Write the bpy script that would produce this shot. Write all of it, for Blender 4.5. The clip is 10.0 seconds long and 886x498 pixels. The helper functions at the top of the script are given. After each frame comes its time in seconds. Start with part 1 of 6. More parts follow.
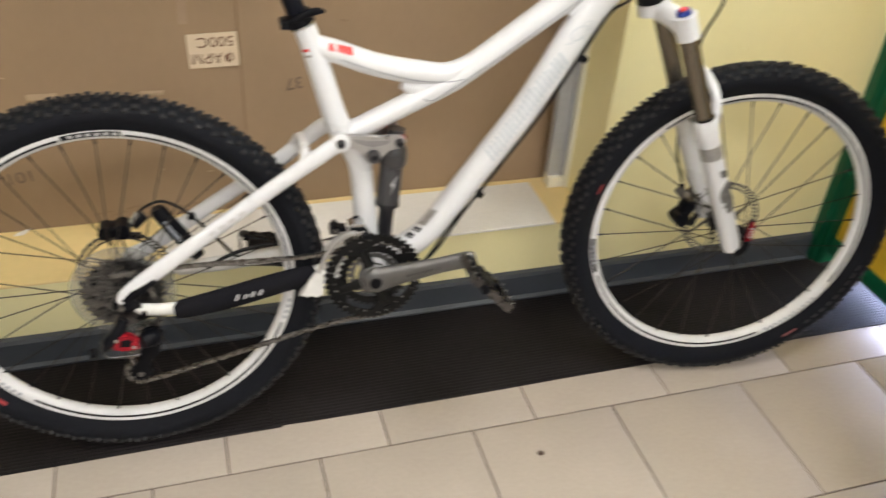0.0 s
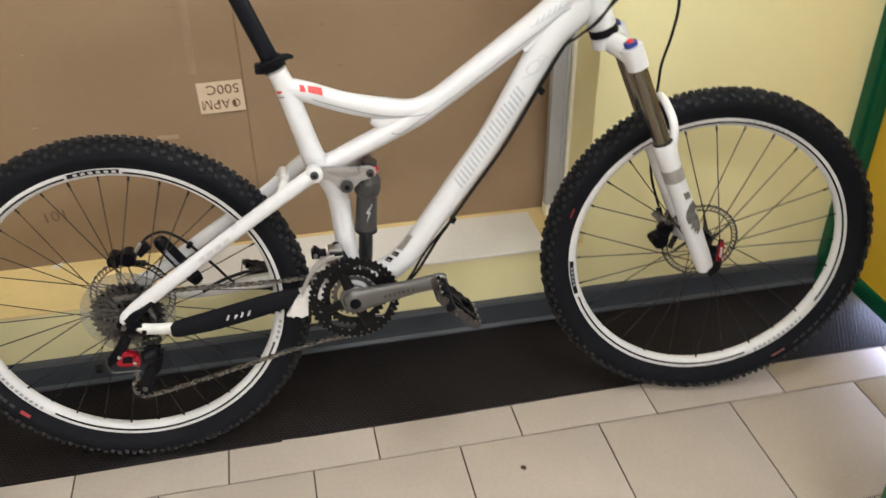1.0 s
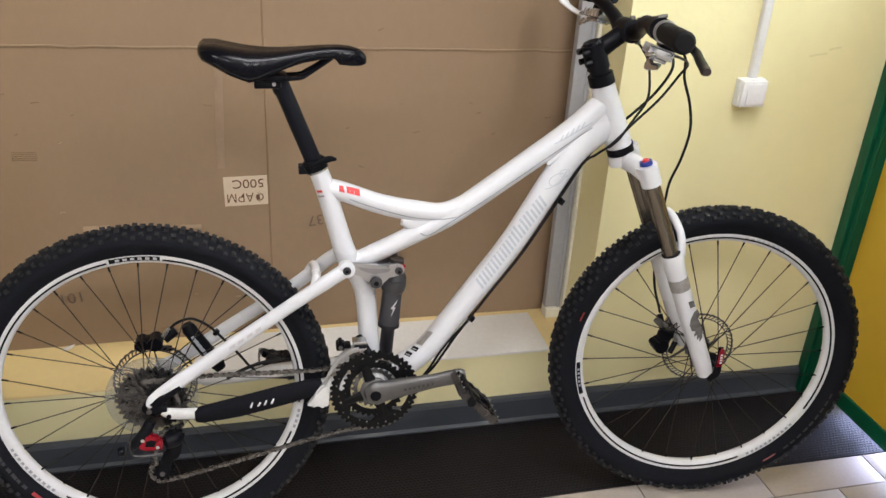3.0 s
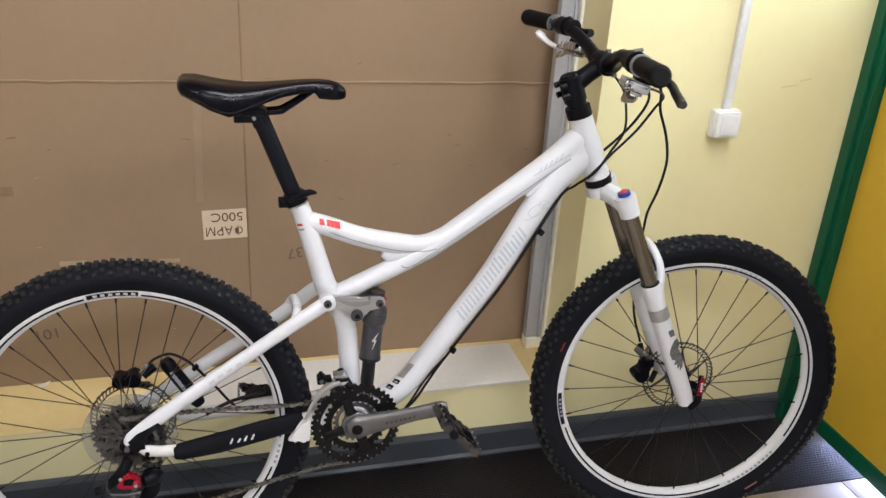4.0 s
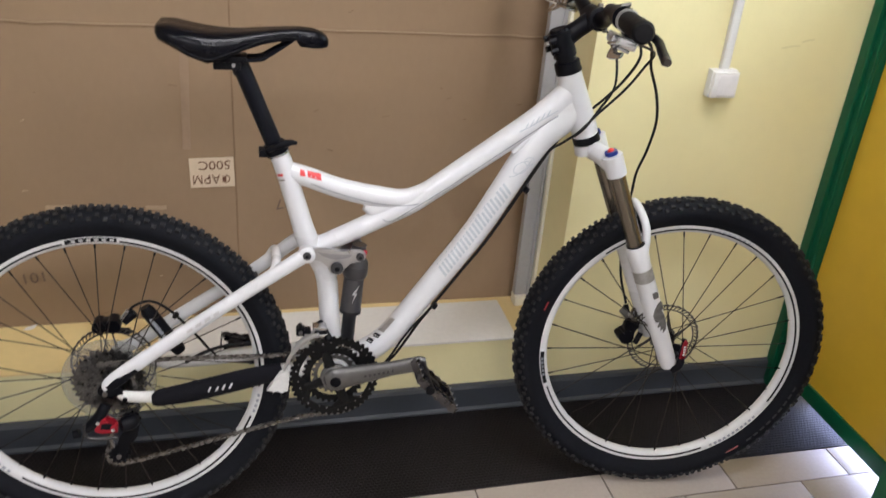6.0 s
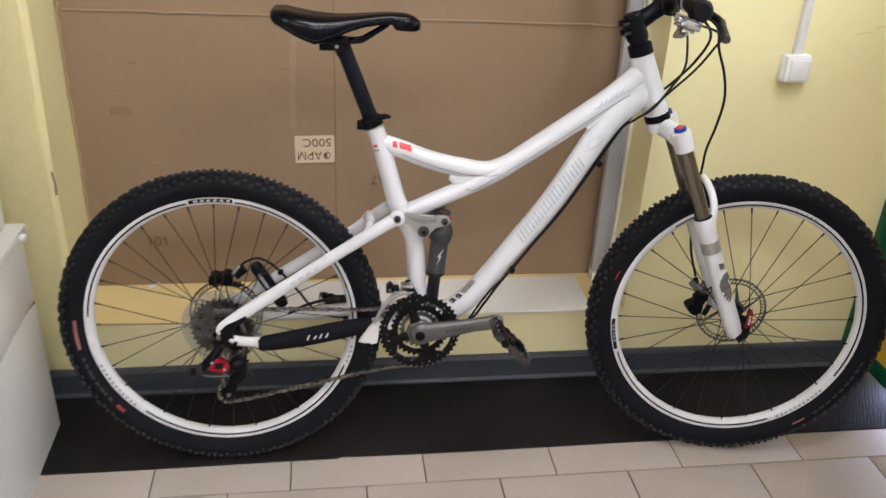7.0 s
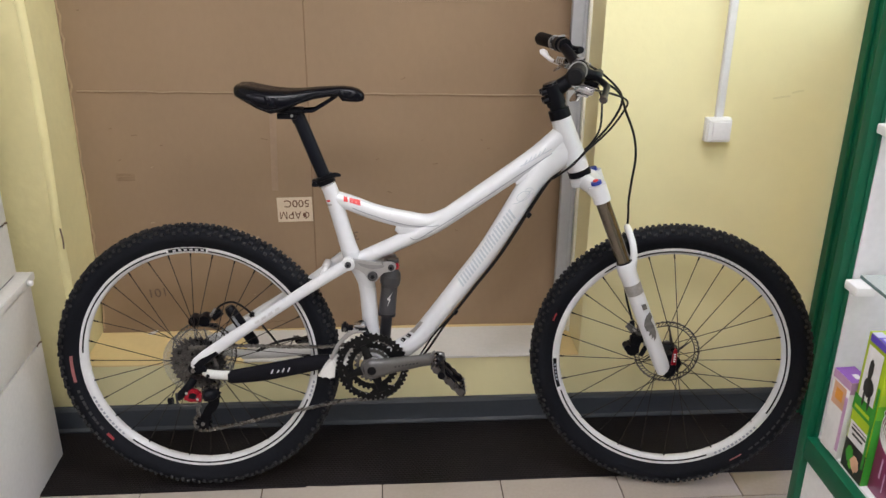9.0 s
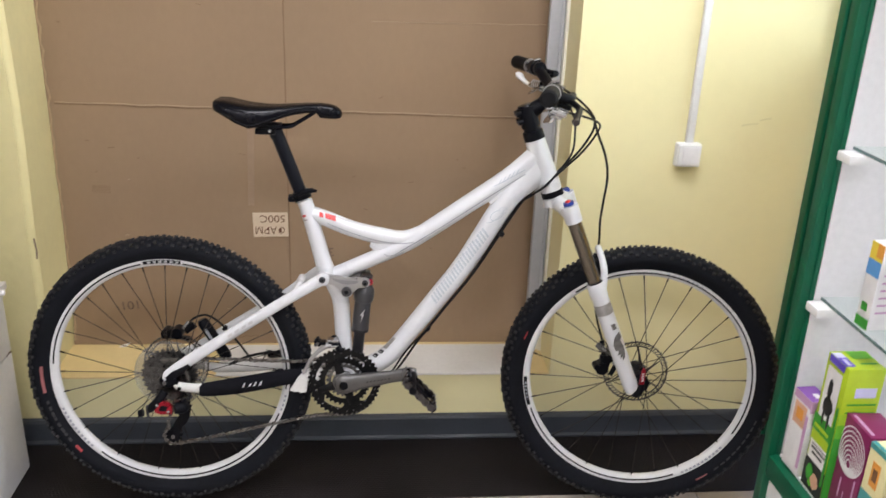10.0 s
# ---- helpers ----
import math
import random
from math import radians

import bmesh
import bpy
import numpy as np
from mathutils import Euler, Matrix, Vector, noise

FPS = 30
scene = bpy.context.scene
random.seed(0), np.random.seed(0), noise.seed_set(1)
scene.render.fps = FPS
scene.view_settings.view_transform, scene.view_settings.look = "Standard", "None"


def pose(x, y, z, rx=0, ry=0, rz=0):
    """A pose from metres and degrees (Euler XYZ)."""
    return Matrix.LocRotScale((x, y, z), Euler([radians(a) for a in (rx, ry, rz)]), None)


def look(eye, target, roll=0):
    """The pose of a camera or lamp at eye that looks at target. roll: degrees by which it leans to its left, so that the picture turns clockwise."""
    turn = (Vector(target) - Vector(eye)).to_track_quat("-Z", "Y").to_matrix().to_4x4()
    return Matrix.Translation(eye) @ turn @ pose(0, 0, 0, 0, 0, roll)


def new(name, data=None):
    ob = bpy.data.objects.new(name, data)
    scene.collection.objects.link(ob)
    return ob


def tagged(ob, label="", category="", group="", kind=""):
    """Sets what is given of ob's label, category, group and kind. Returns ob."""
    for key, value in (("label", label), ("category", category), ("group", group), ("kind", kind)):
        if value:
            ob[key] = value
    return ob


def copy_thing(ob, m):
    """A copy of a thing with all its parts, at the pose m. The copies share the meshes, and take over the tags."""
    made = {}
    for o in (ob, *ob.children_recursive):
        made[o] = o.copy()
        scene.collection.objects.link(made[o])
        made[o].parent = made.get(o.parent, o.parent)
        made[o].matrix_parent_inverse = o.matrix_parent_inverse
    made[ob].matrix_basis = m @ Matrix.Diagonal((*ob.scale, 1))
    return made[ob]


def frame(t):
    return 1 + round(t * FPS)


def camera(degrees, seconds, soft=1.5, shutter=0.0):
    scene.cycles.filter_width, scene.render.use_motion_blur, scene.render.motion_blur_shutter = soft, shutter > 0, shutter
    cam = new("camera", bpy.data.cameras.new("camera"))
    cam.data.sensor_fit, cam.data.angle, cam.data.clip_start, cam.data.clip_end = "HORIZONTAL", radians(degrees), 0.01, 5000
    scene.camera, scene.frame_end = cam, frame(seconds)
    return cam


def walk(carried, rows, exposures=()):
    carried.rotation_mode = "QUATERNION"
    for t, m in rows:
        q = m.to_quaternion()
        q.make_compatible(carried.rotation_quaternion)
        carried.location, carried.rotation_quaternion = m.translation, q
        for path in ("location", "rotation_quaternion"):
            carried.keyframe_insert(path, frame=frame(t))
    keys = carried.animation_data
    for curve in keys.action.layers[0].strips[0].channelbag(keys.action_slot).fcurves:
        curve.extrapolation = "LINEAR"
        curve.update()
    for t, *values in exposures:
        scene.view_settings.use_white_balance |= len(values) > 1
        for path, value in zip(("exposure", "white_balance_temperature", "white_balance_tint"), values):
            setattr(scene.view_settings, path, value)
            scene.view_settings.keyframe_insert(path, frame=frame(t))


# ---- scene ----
from mathutils.bvhtree import BVHTree

cam = camera(54.41, 10.0, soft=1.45, shutter=0.5)
PATH = [
    (0, (0.1661, -1.2303, 1.2848), (0.6860, 0.3009, 0.1078), 4.30),
    (0.5, (0.2849, -1.3322, 1.3074), (0.9048, 0.2034, 0.1858), 5.62),
    (1, (0.3378, -1.3875, 1.3197), (0.6738, 0.2502, 0.2219), -0.72),
    (1.5, (0.2627, -1.4109, 1.3463), (0.5915, 0.2941, 0.3539), 0.07),
    (2, (0.1897, -1.4197, 1.3629), (0.6376, 0.2880, 0.4231), 1.98),
    (2.5, (0.1963, -1.4266, 1.3600), (0.6415, 0.2892, 0.4338), 3.17),
    (4, (0.1886, -1.4243, 1.3677), (0.7050, 0.3161, 0.5285), 3.49),
    (4.5, (0.1906, -1.4218, 1.3667), (0.7217, 0.3201, 0.5398), 3.06),
    (5, (0.1934, -1.4209, 1.3659), (0.7446, 0.3202, 0.5506), 3.12),
    (5.2, (0.1941, -1.4203, 1.3664), (0.7520, 0.3213, 0.5566), 3.24),
    (6.3, (0.2805, -1.4305, 1.3641), (0.6880, 0.2712, 0.3955), 4.84),
    (6.5, (0.2930, -1.4621, 1.3548), (0.5979, 0.2621, 0.3883), 2.86),
    (7, (0.2421, -1.6011, 1.3710), (0.5112, 0.1449, 0.4335), 2.88),
    (7.5, (0.2007, -1.7093, 1.3735), (0.5797, 0.0276, 0.4573), 7.72),
    (8, (0.2747, -1.7707, 1.3938), (0.7081, 0.0305, 0.6401), 6.85),
    (8.5, (0.4245, -1.8270, 1.3981), (0.7720, -0.0053, 0.6494), 3.51),
    (9, (0.4764, -1.8602, 1.3990), (0.6063, -0.0186, 0.6298), 0.59),
    (9.5, (0.4802, -1.8810, 1.3926), (0.6128, -0.0374, 0.6289), 0.99),
    (10, (0.4787, -1.8869, 1.3991), (0.6652, -0.0310, 0.6775), 2.31),
]
walk(cam, [(t, look(eye, target, roll)) for t, eye, target, roll in PATH],
     exposures=((0.0, 0.23, 6990, 5), (0.5, 0.19, 6940, 5), (1.0, 0.14, 6900, 5), (1.5, 0.20, 6820, 5), (2.0, -0.02, 6690, 5), (2.5, 0.05, 6610, 7),
                (4.0, 0.07, 6380, 9), (4.5, 0.04, 6370, 9), (5.0, -0.02, 6360, 9), (6.5, -0.07, 6490, 10), (7.0, -0.04, 6490, 10), (7.5, 0.16, 6480, 10),
                (8.0, -0.09, 6340, 10), (8.5, -0.24, 6400, 10), (9.0, -0.16, 6460, 9), (9.5, 0.08, 6360, 10), (10.0, 0.01, 6410, 10)))

# ---- light ----
world = bpy.data.worlds.new("world")
scene.world = world
world.use_nodes = True
wn = world.node_tree
sky = wn.nodes.new("ShaderNodeTexSky")
sky.sky_type, sky.sun_disc, sky.sun_elevation, sky.sun_rotation = "NISHITA", False, radians(38), radians(200)
wn.nodes["Background"].inputs["Strength"].default_value = 0.10
wn.links.new(sky.outputs["Color"], wn.nodes["Background"].inputs["Color"])


def area_lamp(name, m, sx, sy, watts, colour):
    data = bpy.data.lights.new(name, "AREA")
    data.shape, data.size, data.size_y, data.energy, data.color = "RECTANGLE", sx, sy, watts, colour
    ob = new(name, data)
    ob.matrix_world = m
    return data


CEILING = 2.75
PANELS = [(0.92, -0.82), (0.35, -2.5), (-0.8, -2.5), (1.45, -2.1)]
for px, py in PANELS:
    area_lamp("ceiling_lamp", pose(px, py, CEILING - 0.075), 0.56, 0.56, 19.8, (1.0, 0.972, 1.06))
# daylight under the door leaf
gap = area_lamp("door_gap_light", pose(1.745, -0.26, 0.022, 0, 70, 0), 0.030, 0.72, 1.35, (0.42, 0.52, 1.0))
gap.spread = radians(75)


# ---- materials ----
def material(name, base, rough=0.5, metal=0.0, vary=0.10, scale=5.0, fine=0.06, fscale=90.0, bump=0.0, bscale=250.0,
             coat=0.0, stretch=(1, 1, 1), rand=0.0, spec=0.5, bdist=0.001):
    m = bpy.data.materials.new(name)
    m.use_nodes = True
    nt = m.node_tree
    n, l = nt.nodes, nt.links
    b = n["Principled BSDF"]
    b.inputs["Metallic"].default_value, b.inputs["Coat Weight"].default_value = metal, coat
    b.inputs["Specular IOR Level"].default_value = spec
    tc, mp = n.new("ShaderNodeTexCoord"), n.new("ShaderNodeMapping")
    mp.inputs["Scale"].default_value = stretch
    l.new(tc.outputs["Object"], mp.inputs["Vector"])

    def noise_at(s, detail):
        t = n.new("ShaderNodeTexNoise")
        t.inputs["Scale"].default_value, t.inputs["Detail"].default_value = s, detail
        l.new(mp.outputs["Vector"], t.inputs["Vector"])
        return t.outputs["Fac"]

    def calc(op, a, c):
        t = n.new("ShaderNodeMath")
        t.operation = op
        for i, v in enumerate((a, c)):
            if isinstance(v, (int, float)):
                t.inputs[i].default_value = v
            else:
                l.new(v, t.inputs[i])
        return t.outputs[0]

    big, small = noise_at(scale, 4), noise_at(fscale, 3)
    value = calc("ADD", calc("MULTIPLY", calc("SUBTRACT", big, 0.5), 2.6 * vary), calc("MULTIPLY", calc("SUBTRACT", small, 0.5), 2.6 * fine))
    if rand:
        oi = n.new("ShaderNodeObjectInfo")
        value = calc("ADD", value, calc("MULTIPLY", calc("SUBTRACT", oi.outputs["Random"], 0.5), 2 * rand))
    hs = n.new("ShaderNodeHueSaturation")
    hs.inputs["Color"].default_value = (*base, 1)
    l.new(calc("ADD", value, 1.0), hs.inputs["Value"])
    l.new(hs.outputs["Color"], b.inputs["Base Color"])
    l.new(calc("ADD", calc("MULTIPLY", calc("SUBTRACT", big, 0.5), 0.25), rough), b.inputs["Roughness"])
    if bump:
        bn = n.new("ShaderNodeBump")
        bn.inputs["Strength"].default_value, bn.inputs["Distance"].default_value = bump, bdist
        l.new(noise_at(bscale, 2), bn.inputs["Height"])
        l.new(bn.outputs["Normal"], b.inputs["Normal"])
    return m


def glow(name, colour, strength):
    m = bpy.data.materials.new(name)
    m.use_nodes = True
    b = m.node_tree.nodes["Principled BSDF"]
    b.inputs["Base Color"].default_value = (*colour, 1)
    b.inputs["Emission Color"].default_value, b.inputs["Emission Strength"].default_value = (*colour, 1), strength
    return m


def glass(name, colour, rough, alpha_mix):
    """Thin clear sheet: mostly lets light straight through, with a glossy coat."""
    m = bpy.data.materials.new(name)
    m.use_nodes = True
    nt = m.node_tree
    n, l = nt.nodes, nt.links
    out = n["Material Output"]
    tr, gl, mix = n.new("ShaderNodeBsdfTransparent"), n.new("ShaderNodeBsdfPrincipled"), n.new("ShaderNodeMixShader")
    tr.inputs["Color"].default_value = (*colour, 1)
    gl.inputs["Base Color"].default_value, gl.inputs["Roughness"].default_value = (*colour, 1), rough
    mix.inputs[0].default_value = alpha_mix
    l.new(tr.outputs[0], mix.inputs[1])
    l.new(gl.outputs[0], mix.inputs[2])
    l.new(mix.outputs[0], out.inputs["Surface"])
    return m


WALL = material("yellow_wall_paint", (0.835, 0.765, 0.44), 0.5, vary=0.05, scale=1.6, fine=0.02, fscale=30, bump=0.25, bscale=60, bdist=0.002)
NICHE = material("warm_yellow_plaster", (0.80, 0.63, 0.31), 0.55, vary=0.10, scale=5, fine=0.04, fscale=60, bump=0.3, bscale=40, bdist=0.003)
REVEAL = material("plaster_reveal_paint", (0.74, 0.67, 0.36), 0.55, vary=0.09, scale=4, fine=0.04, fscale=40, bump=0.5, bscale=30, bdist=0.004)
CEIL = material("white_ceiling", (0.8, 0.8, 0.78), 0.8, vary=0.03, bump=0.1)
PLAIN = material("pale_room_paint", (0.62, 0.61, 0.58), 0.6, vary=0.05, scale=1.2, bump=0.1)
TILE = material("beige_floor_tile", (0.405, 0.355, 0.305), 0.40, vary=0.10, scale=5, fine=0.07, fscale=120, bump=0.15, bscale=180, rand=0.04)
GROUT = material("brown_grout", (0.092, 0.068, 0.053), 0.9, vary=0.3, scale=9, fine=0.2)
CARD = material("brown_cardboard", (0.288, 0.199, 0.125), 0.8, vary=0.11, scale=2.6, fine=0.04, fscale=60, bump=0.12, bscale=30, stretch=(1, 1, 0.6), bdist=0.003, spec=0.25)
CARD_EDGE = material("cardboard_fluting", (0.42, 0.30, 0.18), 0.9, vary=0.15, fscale=200, fine=0.2)
CARD_LINE = material("crease_shade_and_scuff", (0.22, 0.14, 0.08), 0.9, vary=0.25, scale=20)
CARD_LIGHT = material("crease_light_and_scuff", (0.40, 0.29, 0.19), 0.85, vary=0.12, scale=20)
PAPER = material("pale_paper_label", (0.62, 0.50, 0.36), 0.8, vary=0.08, scale=30)
INK = material("brown_ink", (0.13, 0.055, 0.03), 0.8, vary=0.2)
FADEDPEN = material("faded_marker", (0.15, 0.10, 0.07), 0.8, vary=0.3, scale=50)
SKIRT = material("slate_skirting", (0.047, 0.054, 0.065), 0.45, vary=0.15, scale=6, fine=0.08, bump=0.2, bscale=90)
SILLW = material("white_sill_board", (0.82, 0.80, 0.765), 0.45, vary=0.04, scale=8, fine=0.05)
ALU = material("grey_window_profile", (0.41, 0.42, 0.44), 0.5, 0.1, vary=0.06)
CREAM = material("cream_window_edge", (0.88, 0.86, 0.74), 0.5, vary=0.06)
GREEN = material("green_powder_coat", (0.002, 0.092, 0.042), 0.42, vary=0.08, scale=3, fine=0.04, coat=0.05, spec=0.3)
YELLOW = material("yellow_door_panel", (0.66, 0.42, 0.035), 0.45, vary=0.05, scale=2, fine=0.04, fscale=25)
WHITEP = material("white_plastic", (0.78, 0.78, 0.78), 0.4, vary=0.03)
MELA = material("white_melamine", (0.77, 0.76, 0.775), 0.42, vary=0.03, scale=2)
CABW = material("white_cabinet_side", (0.70, 0.69, 0.66), 0.45, vary=0.06, scale=3)
GAP_SHADE = material("drawer_gap_shade", (0.03, 0.03, 0.03), 0.9)
GLASS = glass("clear_glass", (0.93, 0.97, 0.96), 0.05, 0.10)
GLASS_EDGE = material("glass_edge", (0.10, 0.16, 0.15), 0.15, vary=0.1)
DIFFUSER = glow("lamp_diffuser", (1.0, 0.96, 0.9), 6.0)
OUTSIDE = glow("bright_daylight", (0.93, 0.96, 1.0), 5.2)

# rubber mat: a grid of small square holes
MATM = material("brown_rubber_mat", (0.0098, 0.0080, 0.0086), 0.58, vary=0.75, scale=4, fine=0.25, fscale=60, spec=0.18)
_n, _l = MATM.node_tree.nodes, MATM.node_tree.links
_t, _br, _bp = _n.new("ShaderNodeTexCoord"), _n.new("ShaderNodeTexBrick"), _n.new("ShaderNodeBump")
_br.offset = 0.5
for _k, _v in (("Scale", 1.0), ("Mortar Size", 0.0022), ("Brick Width", 0.0095), ("Row Height", 0.0085), ("Mortar Smooth", 0.4)):
    _br.inputs[_k].default_value = _v
_l.new(_t.outputs["Object"], _br.inputs["Vector"])
_bp.inputs["Strength"].default_value, _bp.inputs["Distance"].default_value = 1.0, 0.0015
_l.new(_br.outputs["Fac"], _bp.inputs["Height"])
_l.new(_bp.outputs["Normal"], _n["Principled BSDF"].inputs["Normal"])
# shade in the holes is painted as darker colour, the worn ribs between them a dusty brown
_hs = next(x for x in _n if x.type == "HUE_SAT")
_mx = _n.new("ShaderNodeMix")
_mx.data_type, _mx.blend_type = "RGBA", "MULTIPLY"
_mx.inputs["Factor"].default_value = 1.0
_rp = _n.new("ShaderNodeMapRange")
_rp.inputs["To Min"].default_value, _rp.inputs["To Max"].default_value = 0.42, 1.42
_l.new(_br.outputs["Fac"], _rp.inputs["Value"])
_l.new(_hs.outputs["Color"], _mx.inputs["A"])
_l.new(_rp.outputs["Result"], _mx.inputs["B"])
_l.new(_mx.outputs["Result"], _n["Principled BSDF"].inputs["Base Color"])

# bicycle
PAINT = material("white_frame_paint", (0.635, 0.645, 0.67), 0.30, vary=0.02, scale=6, fine=0.015, coat=0.35)
PAINT_WORN = material("scuffed_white_paint", (0.60, 0.60, 0.585), 0.4, vary=0.14, scale=35, fine=0.08, fscale=200)
SILVERD = material("silver_decal", (0.43, 0.47, 0.52), 0.4, 0.15, vary=0.05)
PALEMARK = material("pale_grey_print", (0.50, 0.50, 0.51), 0.5, vary=0.1)
GREYLINE = material("grey_line_and_print", (0.28, 0.30, 0.34), 0.5, vary=0.1)
RED = material("red_decal", (0.62, 0.03, 0.03), 0.4, vary=0.08)
REDANO = material("red_anodised", (0.33, 0.010, 0.025), 0.28, 0.6, vary=0.1, scale=60)
BLUE = material("blue_anodised", (0.03, 0.06, 0.30), 0.3, 0.5, vary=0.1)
RUBBER = material("tyre_rubber", (0.0070, 0.0078, 0.0110), 0.7, vary=0.3, scale=14, fine=0.25, fscale=120, bump=0.3, bscale=300, spec=0.12)
KNOB = material("dusty_tyre_knobs", (0.016, 0.0162, 0.0175), 0.62, vary=0.55, scale=40, fine=0.4, spec=0.3)
RIMW = material("white_rim", (0.65, 0.655, 0.665), 0.35, vary=0.05, scale=20)
BLACK = material("black_plastic", (0.0034, 0.0037, 0.0058), 0.40, vary=0.2, scale=20, spec=0.12)
RINGM = material("black_chainring", (0.0045, 0.0045, 0.005), 0.45, vary=0.3, scale=60, spec=0.16)
BLACKG = material("glossy_black", (0.0030, 0.0032, 0.0056), 0.22, vary=0.15, scale=12, spec=0.14)
POSTM = material("black_anodised", (0.0038, 0.0045, 0.0085), 0.34, spec=0.16, vary=0.2, scale=25)
NEO = material("black_neoprene", (0.006, 0.006, 0.0085), 0.8, vary=0.25, bump=0.4, bscale=500, spec=0.12)
GRIPM = material("black_grip_foam", (0.009, 0.009, 0.010), 0.7, spec=0.10, vary=0.2, bump=0.5, bscale=600)
GREYM = material("grey_forged_alloy", (0.42, 0.42, 0.43), 0.32, 0.85, vary=0.12, scale=30)
CRANKM = material("satin_crank_alloy", (0.125, 0.123, 0.122), 0.36, 0.65, vary=0.14, scale=25, fine=0.1)
CHROME = material("polished_alloy", (0.50, 0.505, 0.52), 0.20, 0.95, vary=0.1, scale=40)
CASM = material("oily_sprocket_steel", (0.115, 0.113, 0.113), 0.30, 0.95, vary=0.6, scale=90, fine=0.5, fscale=260)
DISCM = material("brushed_disc_steel", (0.11, 0.105, 0.098), 0.36, 0.85, vary=0.15, scale=60, fine=0.15)
STEEL = material("dull_steel", (0.17, 0.165, 0.16), 0.4, 0.85, vary=0.25, scale=60, fine=0.2)
CHAINM = material("oily_chain", (0.15, 0.145, 0.14), 0.28, 0.85, vary=0.6, scale=120, fine=0.2)
SPOKEM = material("black_spoke", (0.026, 0.020, 0.016), 0.45, 0.5, vary=0.1)
BRONZE = material("bronze_stanchion", (0.17, 0.145, 0.115), 0.22, 0.75, vary=0.05)
SHOCKM = material("dark_shock_body", (0.070, 0.070, 0.076), 0.36, 0.6, vary=0.1)
SHAFTM = material("dark_shock_shaft", (0.016, 0.016, 0.020), 0.35, 0.3, vary=0.15, scale=30)
ARMOR = material("dark_pedal_alloy", (0.085, 0.080, 0.080), 0.28, 0.85, vary=0.3, scale=60)
CABLEM = material("black_cable_housing", (0.007, 0.007, 0.008), 0.4, spec=0.15, vary=0.15)
CLEARP = glass("clear_plastic_disc", (0.76, 0.76, 0.74), 0.30, 0.10)
DARKST = material("dark_steel", (0.06, 0.06, 0.062), 0.38, 0.7, vary=0.25, scale=70)
TYRERED = material("worn_red_print", (0.36, 0.035, 0.04), 0.7, vary=0.3, scale=60)
FAINT = material("faint_grey_print", (0.027, 0.027, 0.030), 0.7, vary=0.3, scale=60)
LINKG = material("link_recess_shade", (0.30, 0.30, 0.31), 0.42, 0.7, vary=0.12, scale=30)
FORKD = material("dark_fork_print", (0.12, 0.115, 0.11), 0.45, 0.1, vary=0.5, scale=110, fine=0.3)
TYREPINK = material("faded_pink_print", (0.30, 0.10, 0.10), 0.7, vary=0.4, scale=60)
GREYD = material("grey_fork_decal", (0.30, 0.29, 0.28), 0.4, 0.3, vary=0.25, scale=90)


# ---- mesh helpers ----
def link_mesh(name, bm, mat, smooth=35):
    me = bpy.data.meshes.new(name)
    bmesh.ops.recalc_face_normals(bm, faces=bm.faces)
    bm.to_mesh(me)
    bm.free()
    for mm in (mat if isinstance(mat, (list, tuple)) else [mat]):
        me.materials.append(mm)
    if smooth:
        me.polygons.foreach_set("use_smooth", [True] * len(me.polygons))
        me.set_sharp_from_angle(angle=radians(smooth))
    return me


def part(name, bm, mat, parent, label="", m=None, smooth=35):
    ob = new(name, link_mesh(name, bm, mat, smooth))
    ob.parent = parent
    if m is not None:
        ob.matrix_basis = m
    return tagged(ob, label)


def thing(name, label, category, m=None, group=""):
    ob = new(name)
    ob.empty_display_size = 0.1
    if m is not None:
        ob.matrix_basis = m
    return tagged(ob, label, category, group)


def solid(name, bm, mat, label="", category="", kind="", m=None, smooth=35, group=""):
    ob = new(name, link_mesh(name, bm, mat, smooth))
    if m is not None:
        ob.matrix_basis = m
    return tagged(ob, label, category, group, kind)


def box(bm, lo, hi, bevel=0.0, m=None, mat=0):
    vs = [bm.verts.new((hi[0] if i & 1 else lo[0], hi[1] if i & 2 else lo[1], hi[2] if i & 4 else lo[2])) for i in range(8)]
    fs = [bm.faces.new([vs[i] for i in f]) for f in ((0, 2, 3, 1), (4, 5, 7, 6), (0, 1, 5, 4), (2, 6, 7, 3), (0, 4, 6, 2), (1, 3, 7, 5))]
    for f in fs:
        f.material_index = mat
    if bevel:
        es = list({e for f in fs for e in f.edges})
        r = bmesh.ops.bevel(bm, geom=es, offset=bevel, segments=2, affect="EDGES", profile=0.6)
        vs = list({v for f in r["faces"] for v in f.verts} | {v for v in vs if v.is_valid})
        for f in r["faces"]:
            f.material_index = mat
    if m is not None:
        bmesh.ops.transform(bm, matrix=m, verts=vs)
    return bm


def boxes(*items, bevel=0.0):
    bm = bmesh.new()
    for lo, hi in items:
        box(bm, lo, hi, bevel)
    return bm


def curve_pts(pts, n=6):
    """Catmull-Rom through the points."""
    p = [Vector(q) for q in pts]
    p = [2 * p[0] - p[1]] + p + [2 * p[-1] - p[-2]]
    out = []
    for i in range(1, len(p) - 2):
        for k in range(n):
            t = k / n
            a, b, c, d = p[i - 1], p[i], p[i + 1], p[i + 2]
            out.append(0.5 * (2 * b + (c - a) * t + (2 * a - 5 * b + 4 * c - d) * t * t + (3 * b - a - 3 * c + d) * t ** 3))
    out.append(p[-2])
    return out


